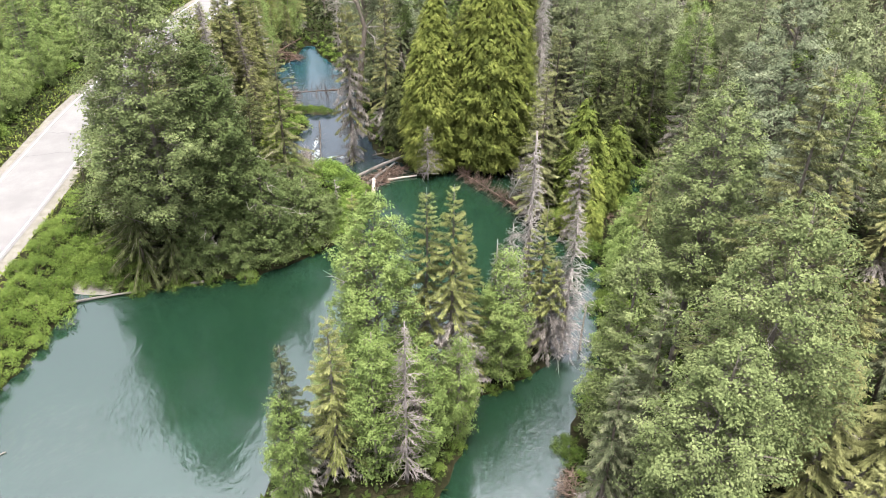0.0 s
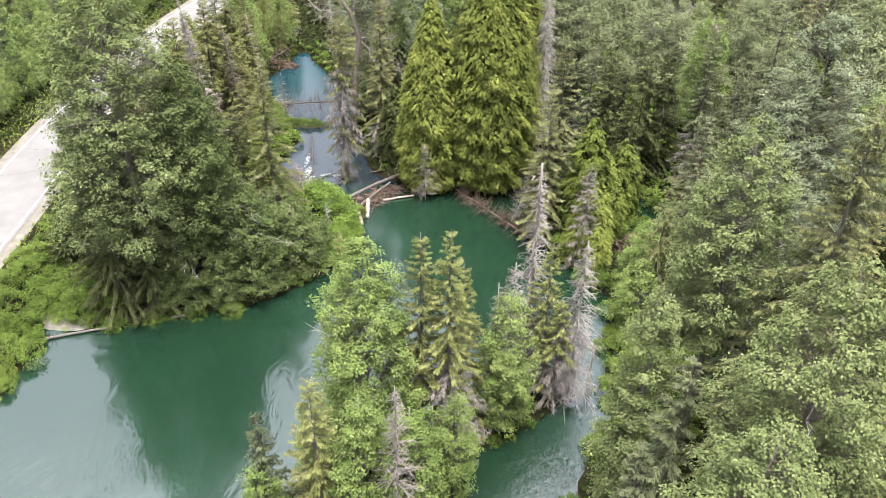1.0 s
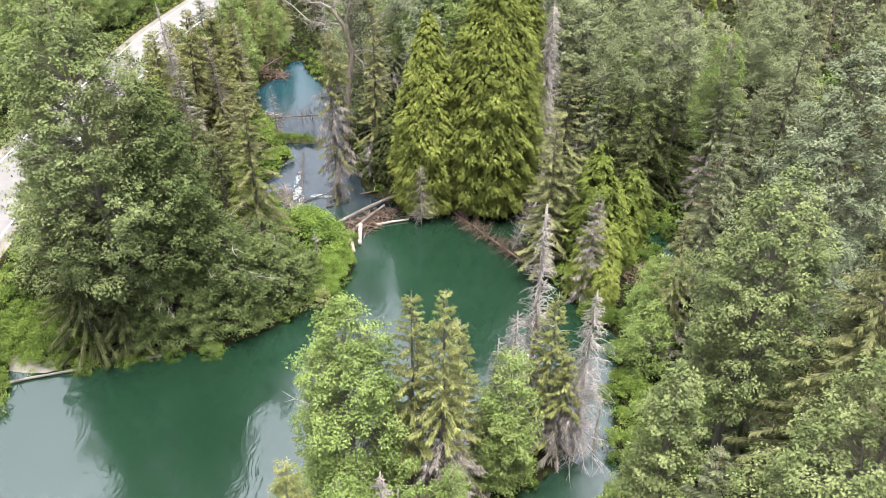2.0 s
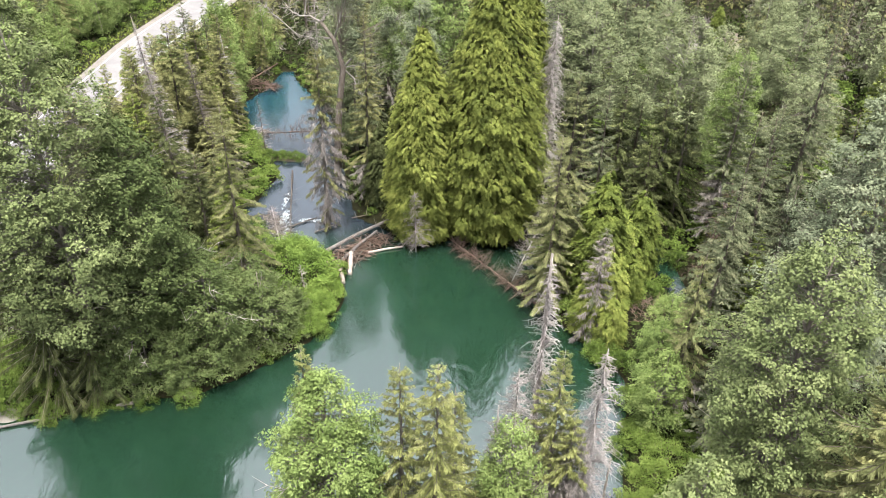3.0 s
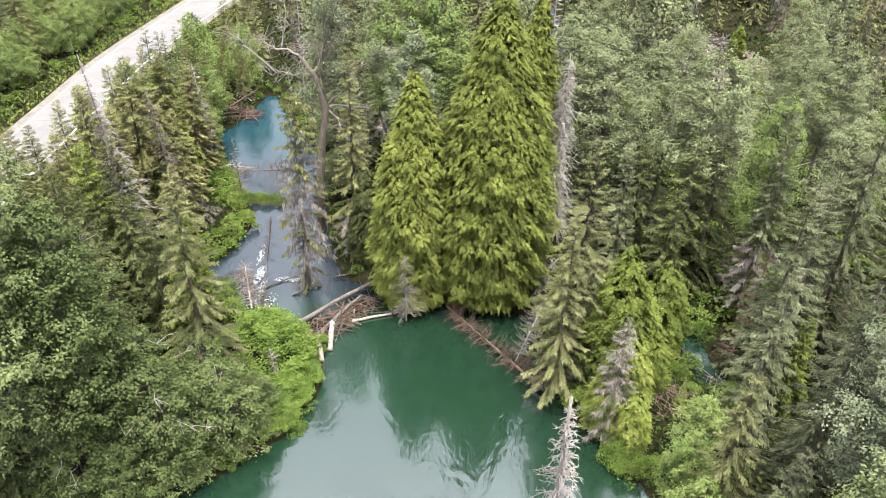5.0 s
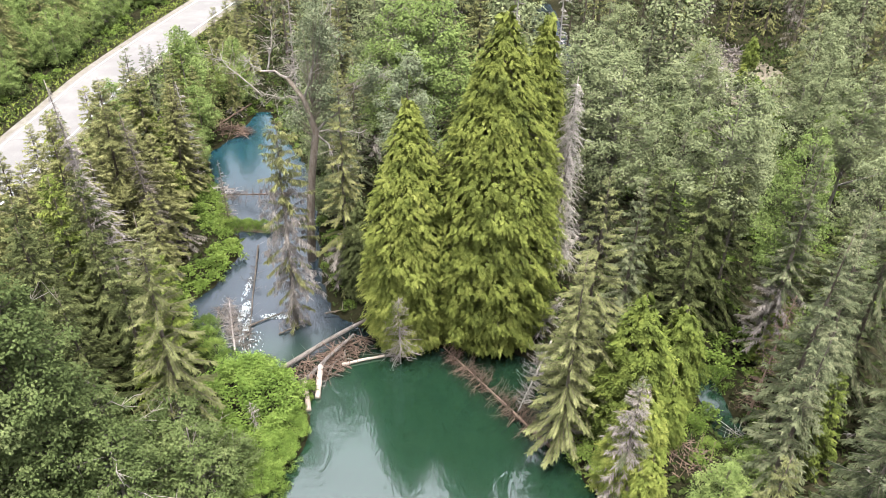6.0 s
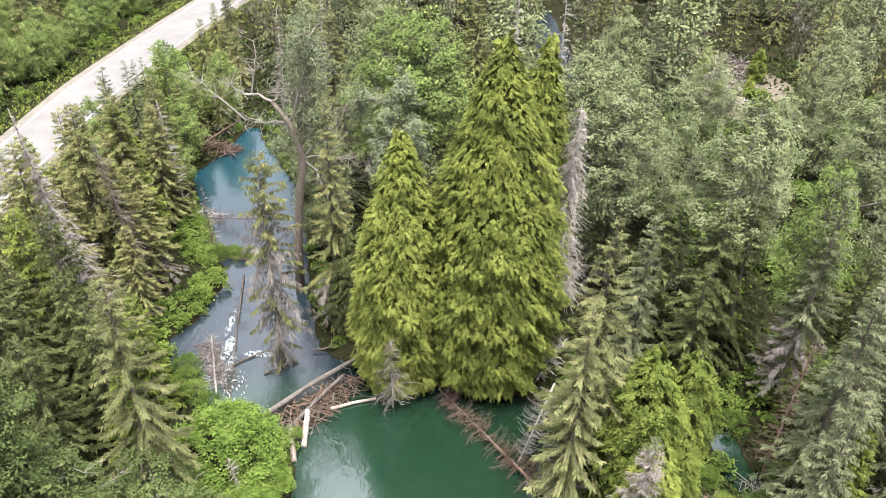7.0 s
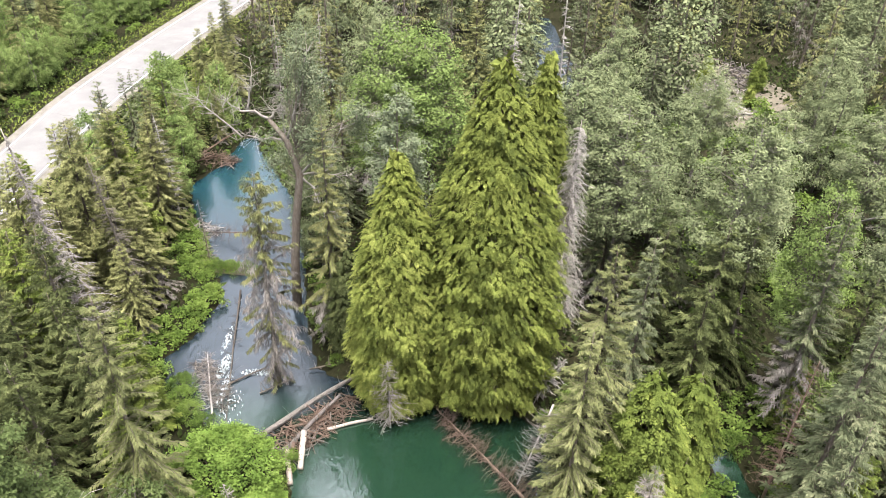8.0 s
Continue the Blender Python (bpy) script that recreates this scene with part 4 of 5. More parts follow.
taken = [(o.matrix_basis.translation.x, o.matrix_basis.translation.y) for o in scene.objects if o.type == "EMPTY"]
W, WN = random.Random(5), np.random.default_rng(9)
M = dict(step=0.70, per=8, droop=0.50, rise=0.15, spray=0.33, wide=0.28, dens=38, hang=0.5, gaps=0.10, fine=False)
spruces = [conifer_thing("spruce_tree", "dark green spruce in the woods", SPRUCE, dict(seed=81 + i, h=16, r=2.7, bare=0.08, dead=d, **M), group="forest spruces") for i, d in enumerate((0.0, 0.15, 0.05))]
hemlocks = [conifer_thing("hemlock_tree", "olive green hemlock in the woods", HEMLOCK, dict(seed=85 + i, h=15, r=3.3, bare=0.03, dead=d, **{**M, "wide": 0.28, "droop": 0.55, "per": 12, "dens": 44, "gaps": 0.03}), BARK, group="forest hemlocks") for i, d in enumerate((0.0, 0.15))]
# the dark SHADY colour stands in for shade on these hemlocks
shady = [conifer_thing("hemlock_tree", "hemlock behind the cottonwoods, shade put in its dark colour", SHADY, dict(seed=185 + i, h=12, r=2.9, bare=0.02, **{**M, "wide": 0.28, "droop": 0.55, "per": 9, "dens": 44}), BARK, group="shaded hemlocks") for i in range(2)]
cedars = [conifer_thing("cedar_tree", "yellow-green cedar in the woods", YOUNG, dict(seed=88 + i, h=13, r=2.5, bare=0.02, step=0.52, per=8, droop=0.45, rise=0.16, spray=0.42, wide=0.40, dens=24, profile=0.75, hang=0.5, gaps=0.06, inner=0.25, fine=False), group="forest cedars") for i in range(2)]
leafy = [broadleaf_thing("cottonwood_tree", "grey-green leafy tree in the woods", COTTON, dict(seed=91 + i, h=16, r=3.0, clear=0.12, per=1.8, leaves=30, leaf=0.23, clump=0.62, gaps=-0.7, dead=1, limbs=16, fine=False), group="forest broadleaves") for i in range(3)]
fine_leafy = [broadleaf_thing("cottonwood_tree", "grey-green cottonwood standing out of the woods", COTTON, dict(seed=191 + i, h=18, r=3.5, clear=0.40, per=2.1, leaves=40, leaf=0.19, clump=0.55, gaps=-0.65, dead=2), group="forest cottonwoods") for i in range(3)]
bright_leafy = [broadleaf_thing("alder_tree", "tall fresh green alder in the woods", ALDER, dict(seed=195 + i, h=18, r=3.4, clear=0.36, per=2.1, leaves=40, leaf=0.19, clump=0.55, gaps=-0.65, dead=0), group="forest alders") for i in range(2)]
fresh = [broadleaf_thing("alder_tree", "bright fresh green alder in the woods", ALDER, dict(seed=95 + i, h=10, r=2.6, clear=0.06, per=1.9, leaves=28, leaf=0.22, clump=0.55, gaps=-0.7, dead=0, limbs=10, fine=False), group="roadside alders") for i in range(2)]
greys = [snag_thing("dead_tree", "grey dead conifer in the woods", dict(seed=98 + i, h=15, r=1.6, n=130, twigs=6, girth=0.008, thin=0.03), group="forest snags") for i in range(2)]
used = set()


def plant(kinds, x, y, h, nominal):
    src = W.choice(kinds)
    args = (x, y, W.uniform(0, 360), h / nominal, (W.gauss(0, 1.5), W.gauss(0, 1.5)), W.uniform(0.95, 1.08))
    if src.name in used:
        return repeat(src, *args)
    used.add(src.name)
    return put(src, *args)


# trees that stand out, kind by kind: x, y, height
for kinds, nominal, spots in (
        (hemlocks, 15, [(-36.4, 82.5, 11), (-36.8, 86.4, 10.5), (-35.6, 89.6, 11), (-34.2, 78.4, 12.5), (-33.4, 98.5, 11), (-33.6, 104.6, 10.5), (-32.0, 128.0, 10), (-33.0, 137.0, 8.5), (-35.0, 150.0, 9), (-27.8, 87.4, 16), (-26.4, 91.0, 15), (-28.7, 81.1, 15), (-27.4, 101.0, 13), (-31.5, 92.5, 14), (-24.6, 85.6, 13), (-24.2, 88.0, 11), (-26.4, 97.4, 12), (-23.0, 82.6, 9), (22.6, 31.5, 12), (25.5, 38.0, 13), (20.5, 23.5, 12), (23.0, 43.5, 13), (27.5, 33.0, 14), (18.5, 33.5, 10)]),
        (spruces, 16, [(-36.4, 117.5, 8), (-33.6, 144.0, 9), (-29.2, 95.7, 15), (-34.8, 113.4, 10), (-31.0, 108.3, 12), (22.5, 67.5, 18), (26.4, 71.6, 15.8), (24.4, 60.2, 14), (30.2, 67.9, 18), (31.5, 56.7, 19), (-8.3, 106.2, 18), (20.5, 62.5, 14), (25.5, 69.5, 15), (18.5, 52.0, 12), (13.6, 90.5, 16), (19.5, 90.5, 13)]),
        # dark-coloured trees that paint the shadowy gaps left and right of the pool
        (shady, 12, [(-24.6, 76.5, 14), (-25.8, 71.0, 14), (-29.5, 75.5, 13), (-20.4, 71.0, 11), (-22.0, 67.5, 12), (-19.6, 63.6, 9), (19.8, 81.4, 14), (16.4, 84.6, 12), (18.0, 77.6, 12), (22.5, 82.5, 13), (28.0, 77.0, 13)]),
        (cedars, 13, [(-18.2, 68.4, 8), (-26.5, 92.5, 14), (25.0, 76.0, 7), (24.6, 66.5, 8)]),
        (fine_leafy, 18, [(14.1, 89.6, 18.8), (21.5, 86.4, 19.0), (25.4, 110.0, 14.5), (10.9, 93.0, 20.0), (-7.5, 108.0, 18), (36.5, 97.0, 17), (33.5, 83.5, 15)]),
        (bright_leafy, 18, [(-4.8, 96.6, 20.5), (-1.2, 95.4, 21.5)]),
        (fresh, 10, [(-31.5, 115.1, 11), (15.3, 54.0, 7), (15.9, 58.2, 6), (26.0, 75.0, 6.5), (17.4, 61.5, 6), (19.5, 63.0, 5)]),
        (greys, 15, [(-25.6, 99.8, 11), (5.6, 112.5, 18), (10.8, 109.5, 19)])):
    for x, y, h in spots:
        plant(kinds, x, y, h, nominal)
        taken.append((x, y))


def in_view_gap(x, y):
    """Low ground before the clearing, where no tall trees stand."""
    return y > 96 and 0.28 * (y - 37) + 2 < x < 0.43 * (y - 37) + 2


def grove(x0, x1, y0, y1, n, apart, mix, bank=1.2, verge=8.5, cond=None):
    """mix: (kinds, share, low, high, the height as built)."""
    spots = [s for s in candidates(WN, x0, x1, y0, y1, n * 12, bank, verge) if cond is None or cond(*s)]
    for x, y in pick(W, spots, n, apart, taken):
        k = W.random()
        for kinds, share, lo, hi, nominal in mix:
            k -= share
            if k <= 0:
                plant(kinds, x, y, W.uniform(lo, hi), nominal)
                break


for x, y, k in ((33.5, 131.0, 0.5), (38.5, 134.0, 0.4), (41.0, 139.5, 0.6), (35.0, 143.0, 0.5), (32.5, 138.0, 0.45)):
    repeat(yc2, x, y, x * 31, k)

repeat(bright_leafy[1], 25.0, 79.2, 40, 0.70, (0, 0), 1.46)

# between the road and the creek: shorter towards the road
grove(-34, -24, 76, 100, 14, 2.8, [(hemlocks, 0.6, 11, 14, 15), (cedars, 0.4, 10, 14, 13)], bank=3.0, verge=12)
grove(-37, -26, 98, 130, 28, 2.5, [(hemlocks, 0.35, 6, 10, 15), (cedars, 0.25, 6, 9, 13), (fresh, 0.4, 5, 8.5, 10)], verge=7.5)
# west of the road
grove(-80, -54, 66, 150, 85, 3.5, [(fresh, 0.45, 7, 11, 10), (hemlocks, 0.25, 8, 13, 15), (spruces, 0.3, 9, 14, 16)], verge=13.0)
grove(-62, -51, 70, 165, 40, 2.6, [(fresh, 0.75, 5, 9, 10), (hemlocks, 0.25, 5, 9, 15)], verge=9.6)
# behind the creek and the cedars
grove(-19, 4, 92, 130, 20, 5.6, [(leafy, 0.35, 12, 16, 16), (spruces, 0.3, 12, 16, 16), (hemlocks, 0.3, 12, 16, 15), (greys, 0.05, 12, 16, 15)])
# north-east woods
grove(12, 54, 90, 128, 26, 5.8, [(leafy, 0.45, 12, 16, 16), (spruces, 0.3, 11, 16, 16), (hemlocks, 0.13, 10, 14, 15), (cedars, 0.12, 7, 11, 13)], cond=lambda x, y: y > 92 and not in_view_gap(x, y))
# east bank
grove(16, 46, 22, 80, 36, 5.8, [(leafy, 0.15, 13, 17, 16), (spruces, 0.5, 13, 18, 16), (hemlocks, 0.35, 11, 16, 15)], bank=2.0, cond=lambda x, y: not (x < 28 and y < 84))
# west bank behind the cottonwoods; the shade here is carried by dark needle colour
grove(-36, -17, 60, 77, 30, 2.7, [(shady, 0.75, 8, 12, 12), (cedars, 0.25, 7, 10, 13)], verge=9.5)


# the patterns that no grove took stand in the east woods too
for k, src in enumerate(o for o in spruces + hemlocks + shady + cedars + leafy + fine_leafy + bright_leafy + fresh + greys if o.name not in used):
    used.add(src.name)
    put(src, 36.0 + 4.5 * (k % 3), 66.0 + 6.0 * k, 50 * k, 0.9)

# far woods, past counting
def merged(src, spots, seed):
    """Many small trees in one mesh, material by material."""
    rng = np.random.default_rng(seed)
    out = {}
    for x, y, k in spots:
        ob = src[rng.integers(len(src))]
        a = rng.uniform(0, 6.283)
        rot = np.array([[math.cos(a), -math.sin(a), 0], [math.sin(a), math.cos(a), 0], [0, 0, 1]]) * k
        for me in ob:
            v, f, mat = me
            g = out.setdefault(mat, Geo())
            g.add(v @ rot.T + np.array([x, y, float(ground_z(x, y)) - 0.1]), f)
    return out


FAR = dict(step=0.9, per=6, droop=0.45, rise=0.12, spray=0.48, wide=0.32, dens=9.0, hang=0.8, gaps=0.1, fine=False)


def quads_only(g):
    g.f = [f for f in g.f if len(f) == 4]
    return g


def far_conifer(seed, mat, h, r, **k):
    w, lf, gr = conifer(seed=seed, h=h, r=r, bare=0.05, **FAR, **k)
    return [(np.concatenate(g.v), np.array(quads_only(g).f), m) for g, m in ((w, BARK), (lf, mat), (gr, LICHEN)) if g.n]


def far_leafy(seed, mat, h, r):
    w, lf, _ = broadleaf(seed=seed, h=h, r=r, clear=0.1, per=1.2, leaves=15, leaf=0.40, clump=0.8, gaps=-0.7, dead=0, limbs=8, fine=False)
    return [(np.concatenate(g.v), np.array(quads_only(g).f), m) for g, m in ((w, PALE), (lf, mat))]


def far_woods(name, label, sources, x0, x1, y0, y1, n, apart, lo, hi, seed, verge=9.0, cond=None):
    rng = np.random.default_rng(seed)
    spots = [s for s in candidates(rng, x0, x1, y0, y1, n * 8, 1.0, verge) if cond is None or cond(*s)]
    chosen = pick(W, spots, n, apart, taken)
    geos = merged(sources, [(x, y, rng.uniform(lo, hi)) for x, y in chosen], seed)
    big = Geo()
    mats = []
    slots = []
    for mat, g in geos.items():
        big.add(np.concatenate(g.v), g.f)
        slots += [len(mats)] * len(g.f)
        mats.append(mat)
    me = big.mesh(name, mats[0])
    for mat in mats[1:]:
        me.materials.append(mat)
    me.polygons.foreach_set("material_index", slots)
    tagged(new(name, me), label, "woods", kind="stuff")


FC = [far_conifer(301, SPRUCE, 15, 2.6), far_conifer(302, HEMLOCK, 14, 2.6), far_conifer(303, SPRUCE, 16, 2.4, dead=0.3)]
FL = [far_leafy(311, COTTON, 14, 3.4), far_leafy(312, ALDER, 10, 2.8)]
far_woods("far_woods", "mixed conifer and broadleaf woods further off", FC + FC + FL[:1], -38, 95, 126, 225, 270, 5.2, 0.65, 1.3, 401, cond=lambda x, y: x < 0.72 * (y - 30) and not (in_view_gap(x, y) and y < 152))
far_woods("far_woods", "mixed green woods west of the road", FC + FL + FL, -125, -56, 80, 225, 230, 4.3, 0.7, 1.1, 402, verge=13, cond=lambda x, y: x > -0.78 * (y - 10))
far_woods("far_woods", "mixed green woods along the east side", FC + FL[:1], 46, 90, 45, 130, 70, 5.0, 0.8, 1.2, 403)

# shrubs along the banks
shrubs = [shrub_thing("bright green leafy shrub on the bank", 201 + i, 2.0, 2.2, SHRUB, 2600, 0.15) for i in range(3)]
ROUGH = []
for i in range(2):
    w_, c_ = shrub(205 + i, 2.0, 2.2, 480, 0.36)
    ROUGH.append([(np.concatenate(c_.v), np.array(c_.f), SHRUB)])
rough_spots = []
mound = put(shrub_thing("big bright green shrub mound beside the log jam", 210, 3.7, 4.2, LIME, 20000, 0.145), -12.6, 68.8)


for x, y, k in ((-9.7, 67.6, 0.42), (-10.4, 65.4, 0.52), (-10.9, 63.4, 0.48), (-14.6, 66.2, 0.6), (-13.0, 64.6, 0.6)):
    repeat(mound, x, y, x * 70, k)


def bushes(x0, x1, y0, y1, n, apart, lo, hi, near, far, verge=0.0, rough=False):
    x, y = WN.uniform(x0, x1, n * 14), WN.uniform(y0, y1, n * 14)
    d = shore(x, y)
    ok = (d > near) & (d < far) & (road_gap(x, y) > verge)
    for x, y in pick(W, list(zip(x[ok].tolist(), y[ok].tolist())), n, apart, []):
        if rough:
            rough_spots.append((x, y, W.uniform(lo, hi)))
            continue
        src = W.choice(shrubs)
        a = (x, y, W.uniform(0, 360), W.uniform(lo, hi))
        if src.name in used:
            repeat(src, *a)
        else:
            used.add(src.name)
            put(src, *a)


bushes(-34, -26, 50, 60, 26, 1.3, 0.45, 0.8, -0.1, 4.0)
bushes(-24, -8, 52, 75, 30, 1.6, 0.3, 0.6, -0.3, 1.6)
bushes(-40, -30, 36, 68, 64, 1.4, 0.45, 0.8, -0.1, 99, 5.6)
bushes(9, 22, 44, 80, 26, 1.5, 0.4, 0.8, 0.0, 3.0)
bushes(-26, -7, 80, 125, 60, 1.2, 0.22, 0.42, 0.4, 2.5, rough=True)
bushes(-12, 10, 23, 52, 46, 1.0, 0.22, 0.4, -0.15, 1.2)
bushes(-26, -19, 78, 104, 26, 1.3, 0.35, 0.6, 0.3, 2.5, rough=True)
bushes(18, 58, 76, 134, 90, 2.2, 0.5, 1.0, 0.8, 99, rough=True)
bushes(-8, 10, 76, 84, 9, 1.6, 0.2, 0.35, 0.5, 3)
bushes(11, 18, 40, 64, 16, 1.5, 0.3, 0.55, -0.4, 2.5)
bushes(12, 22, 42, 57, 34, 1.4, 0.4, 0.75, 0.8, 12)
bushes(7, 18, 18, 44, 44, 1.2, 0.3, 0.55, -0.3, 6)
bushes(15, 27, 63, 84, 24, 1.8, 0.3, 0.6, 0.0, 4, rough=True)
bushes(-75, -50, 140, 190, 60, 1.8, 0.6, 1.0, 1, 99, 7.0, True)
bushes(-60, -50, 66, 160, 70, 1.6, 0.35, 0.7, 1, 99, 8.2, True)
bushes(-41, -34, 70, 150, 50, 1.6, 0.35, 0.6, 1, 99, 6.2, True)

for mat, g in merged(ROUGH, rough_spots, 404).items():
    tagged(new("roadside_bushes", g.mesh("roadside_bushes", mat)), "green leafy bushes along the road and the creek", "bushes", kind="stuff")

# low green islet at the head of the riffle
isl = Geo()
ti = np.linspace(0, 2 * math.pi, 30, endpoint=False)
ring = [np.stack([-19.0 + k * (3.4 + 0.4 * np.sin(3 * ti)) * np.cos(ti), 93.2 + k * (1.0 + 0.25 * np.cos(2 * ti)) * np.sin(ti) - 0.2 * k * np.cos(ti), np.full(30, 0.32 - 0.5 * k ** 2)], 1) for k in (0.05, 0.5, 0.8, 1.0)]
isl.add(np.concatenate(ring), [(i * 30 + j, i * 30 + (j + 1) % 30, (i + 1) * 30 + (j + 1) % 30, (i + 1) * 30 + j) for i in range(3) for j in range(30)])
tagged(new("islet", isl.mesh("islet", BARK, True)), "low muddy islet grown over with green plants", "islet", kind="structure")
for x, y, k in ((-21.6, 93.0, 0.55), (-20.8, 93.6, 0.45), (-20.0, 92.8, 0.5), (-19.2, 93.4, 0.42), (-18.4, 92.9, 0.46), (-17.6, 93.4, 0.4), (-16.8, 92.9, 0.36), (-16.0, 93.2, 0.25), (-17.9, 76.6, 0.62), (-18.4, 78.0, 0.6), (-17.0, 75.6, 0.5)):
    o = repeat(shrubs[0], x, y, x * 40, k)
    o.location.z = 0.05

# bare soil of the clearing beyond the woods
soil = Geo()
ring = [np.stack([37.5 + k * (7.2 + 0.9 * np.sin(3 * ti + 1)) * np.cos(ti) - 3.0 * k * np.sin(ti), 138.0 + k * (15.0 + 1.6 * np.cos(5 * ti)) * np.sin(ti)], 1) for k in (0.03, 0.35, 0.7, 1.0)]
sxy = np.concatenate(ring)
soil.add(np.concatenate([sxy, (ground_z(sxy[:, 0], sxy[:, 1]) + 0.12 + 0.1 * wave(sxy[:, 0], sxy[:, 1], 0.9, 0.8))[:, None]], 1), [(i * 30 + j, i * 30 + (j + 1) % 30, (i + 1) * 30 + (j + 1) % 30, (i + 1) * 30 + j) for i in range(3) for j in range(30)])
SOIL = rough_material("bare_soil", [(0.25, (0.028, 0.026, 0.014)), (0.5, (0.060, 0.052, 0.036)), (0.75, (0.115, 0.098, 0.078))], 0.6, 0.95, 0.8, fine=7)
tagged(new("clearing", soil.mesh("clearing", SOIL, True)), "bare pale brown soil of a cleared patch", "bare soil", kind="structure")

# grass along the road
gg = Geo()
ggr = np.random.default_rng(78)
vx, vy = ggr.uniform(-60, -30, 60000), ggr.uniform(40, 170, 60000)
vd = road_gap(vx, vy)
ok = (vd > 4.4) & (vd < 9.5) & (ggr.random(len(vx)) < 1.3 - vd / 9)
vx, vy = vx[ok], vy[ok]
vs = ggr.uniform(0.18, 0.5, len(vx))
kites(gg, np.stack([vx, vy, ground_z(vx, vy)], 1), unit(ggr.normal(0, 1, (len(vx), 3)) * np.array([1, 1, 0.2]) + np.array([0, 0, 0.8])),
      unit(np.array([0, 0, 1.0]) + 0.4 * ggr.normal(0, 1, (len(vx), 3))), vs, vs * 0.4, 0.1)
tagged(new("verge_grass", gg.mesh("verge_grass", GRASS)), "green grass and weeds along the road", "grass", kind="stuff")

# undergrowth between the trees, its dark FERN colour standing in for shade
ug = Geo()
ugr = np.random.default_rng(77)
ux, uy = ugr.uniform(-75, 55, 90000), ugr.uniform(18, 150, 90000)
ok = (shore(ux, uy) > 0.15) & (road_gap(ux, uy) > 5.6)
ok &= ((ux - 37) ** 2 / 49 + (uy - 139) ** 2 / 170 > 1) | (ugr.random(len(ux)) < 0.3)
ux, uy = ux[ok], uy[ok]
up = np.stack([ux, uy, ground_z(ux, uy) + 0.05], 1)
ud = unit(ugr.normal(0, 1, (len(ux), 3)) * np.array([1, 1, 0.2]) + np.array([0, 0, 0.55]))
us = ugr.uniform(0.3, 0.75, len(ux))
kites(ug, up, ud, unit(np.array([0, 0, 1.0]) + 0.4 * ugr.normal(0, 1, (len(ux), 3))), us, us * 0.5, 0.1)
tagged(new("undergrowth", ug.mesh("undergrowth", FERN)), "low ferns, grass and leafy undergrowth, coloured dark for shade", "undergrowth", kind="stuff")

# coarser brush under the far woods, also with shade in its FERN colour
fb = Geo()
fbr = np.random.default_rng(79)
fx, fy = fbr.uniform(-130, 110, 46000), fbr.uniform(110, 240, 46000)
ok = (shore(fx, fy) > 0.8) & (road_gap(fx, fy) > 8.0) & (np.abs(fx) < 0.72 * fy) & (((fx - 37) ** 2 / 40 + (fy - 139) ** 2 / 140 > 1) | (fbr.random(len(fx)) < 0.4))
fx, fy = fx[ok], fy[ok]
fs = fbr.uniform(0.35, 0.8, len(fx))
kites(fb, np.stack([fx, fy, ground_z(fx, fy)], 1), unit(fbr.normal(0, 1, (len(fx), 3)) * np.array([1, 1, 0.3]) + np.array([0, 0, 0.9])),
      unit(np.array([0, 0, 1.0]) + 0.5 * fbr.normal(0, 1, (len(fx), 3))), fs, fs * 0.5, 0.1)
tagged(new("far_brush", fb.mesh("far_brush", FERN)), "green brush and saplings under the far woods, coloured dark for shade", "undergrowth", kind="stuff")


# ---------------------------------------------------------------- logs, debris, bars
def log_mesh(name, length, r0, r1, mat, seed, bend=0.02, k=10):
    """A log along x, its bark side uneven, its ends sawn or broken."""
    rng = np.random.default_rng(seed)
    n = 9
    x = np.linspace(-length / 2, length / 2, n)
    pts = np.stack([x, bend * length * np.sin(np.linspace(0, 3.1, n)) + rng.normal(0, r0 * 0.1, n), rng.normal(0, r0 * 0.08, n)], 1)
    g = Geo()
    tube(g, pts, np.linspace(r0, r1, n) * rng.uniform(0.92, 1.08, n), k)
    return g.mesh(name, mat, True)


def lay(ob, a, b):
    """Lays a thing built along x from point a to point b."""
    a, b = Vector(a), Vector(b)
    ob.matrix_basis = Matrix.Translation((a + b) / 2) @ (b - a).to_track_quat("X", "Z").to_matrix().to_4x4()
    return ob


def log(name, label, a, b, r0, r1, mat, seed, group="", bend=0.02, stubs=0):
    length = (Vector(b) - Vector(a)).length
    e = new(name)
    part("trunk", log_mesh("trunk", length, r0, r1, mat, seed, bend), e)
    rng = np.random.default_rng(seed)
    if stubs:
        g = Geo()
        q = np.stack([rng.uniform(-0.45, 0.45, stubs) * length, np.zeros(stubs), np.zeros(stubs)], 1)
        d = unit(np.stack([rng.uniform(-0.3, 0.5, stubs), rng.normal(0, 0.7, stubs), rng.uniform(0.0, 1.0, stubs)], 1))
        bars(g, q, q + d * rng.uniform(0.3, 1.1, (stubs, 1)), 0.035, 0.01)
        part("brush", g.mesh("brush", mat), e, "broken branch stubs")
    return lay(tagged(e, label, "log", group), a, b)


log("log", "long grey weathered log damming the creek", (-11.6, 73.2, 0.45), (-5.6, 79.6, 0.75), 0.21, 0.14, LOGWOOD, 501, "log jam", stubs=14)
log("log", "second weathered log lying in the jam", (-9.6, 72.0, 0.35), (-6.5, 77.4, 0.85), 0.16, 0.11, LOGWOOD, 502, "log jam", stubs=6)
log("log", "pale barkless log floating beside the jam", (-7.0, 74.7, 0.12), (-3.9, 75.9, 0.16), 0.13, 0.10, FRESHWOOD, 503, "log jam")
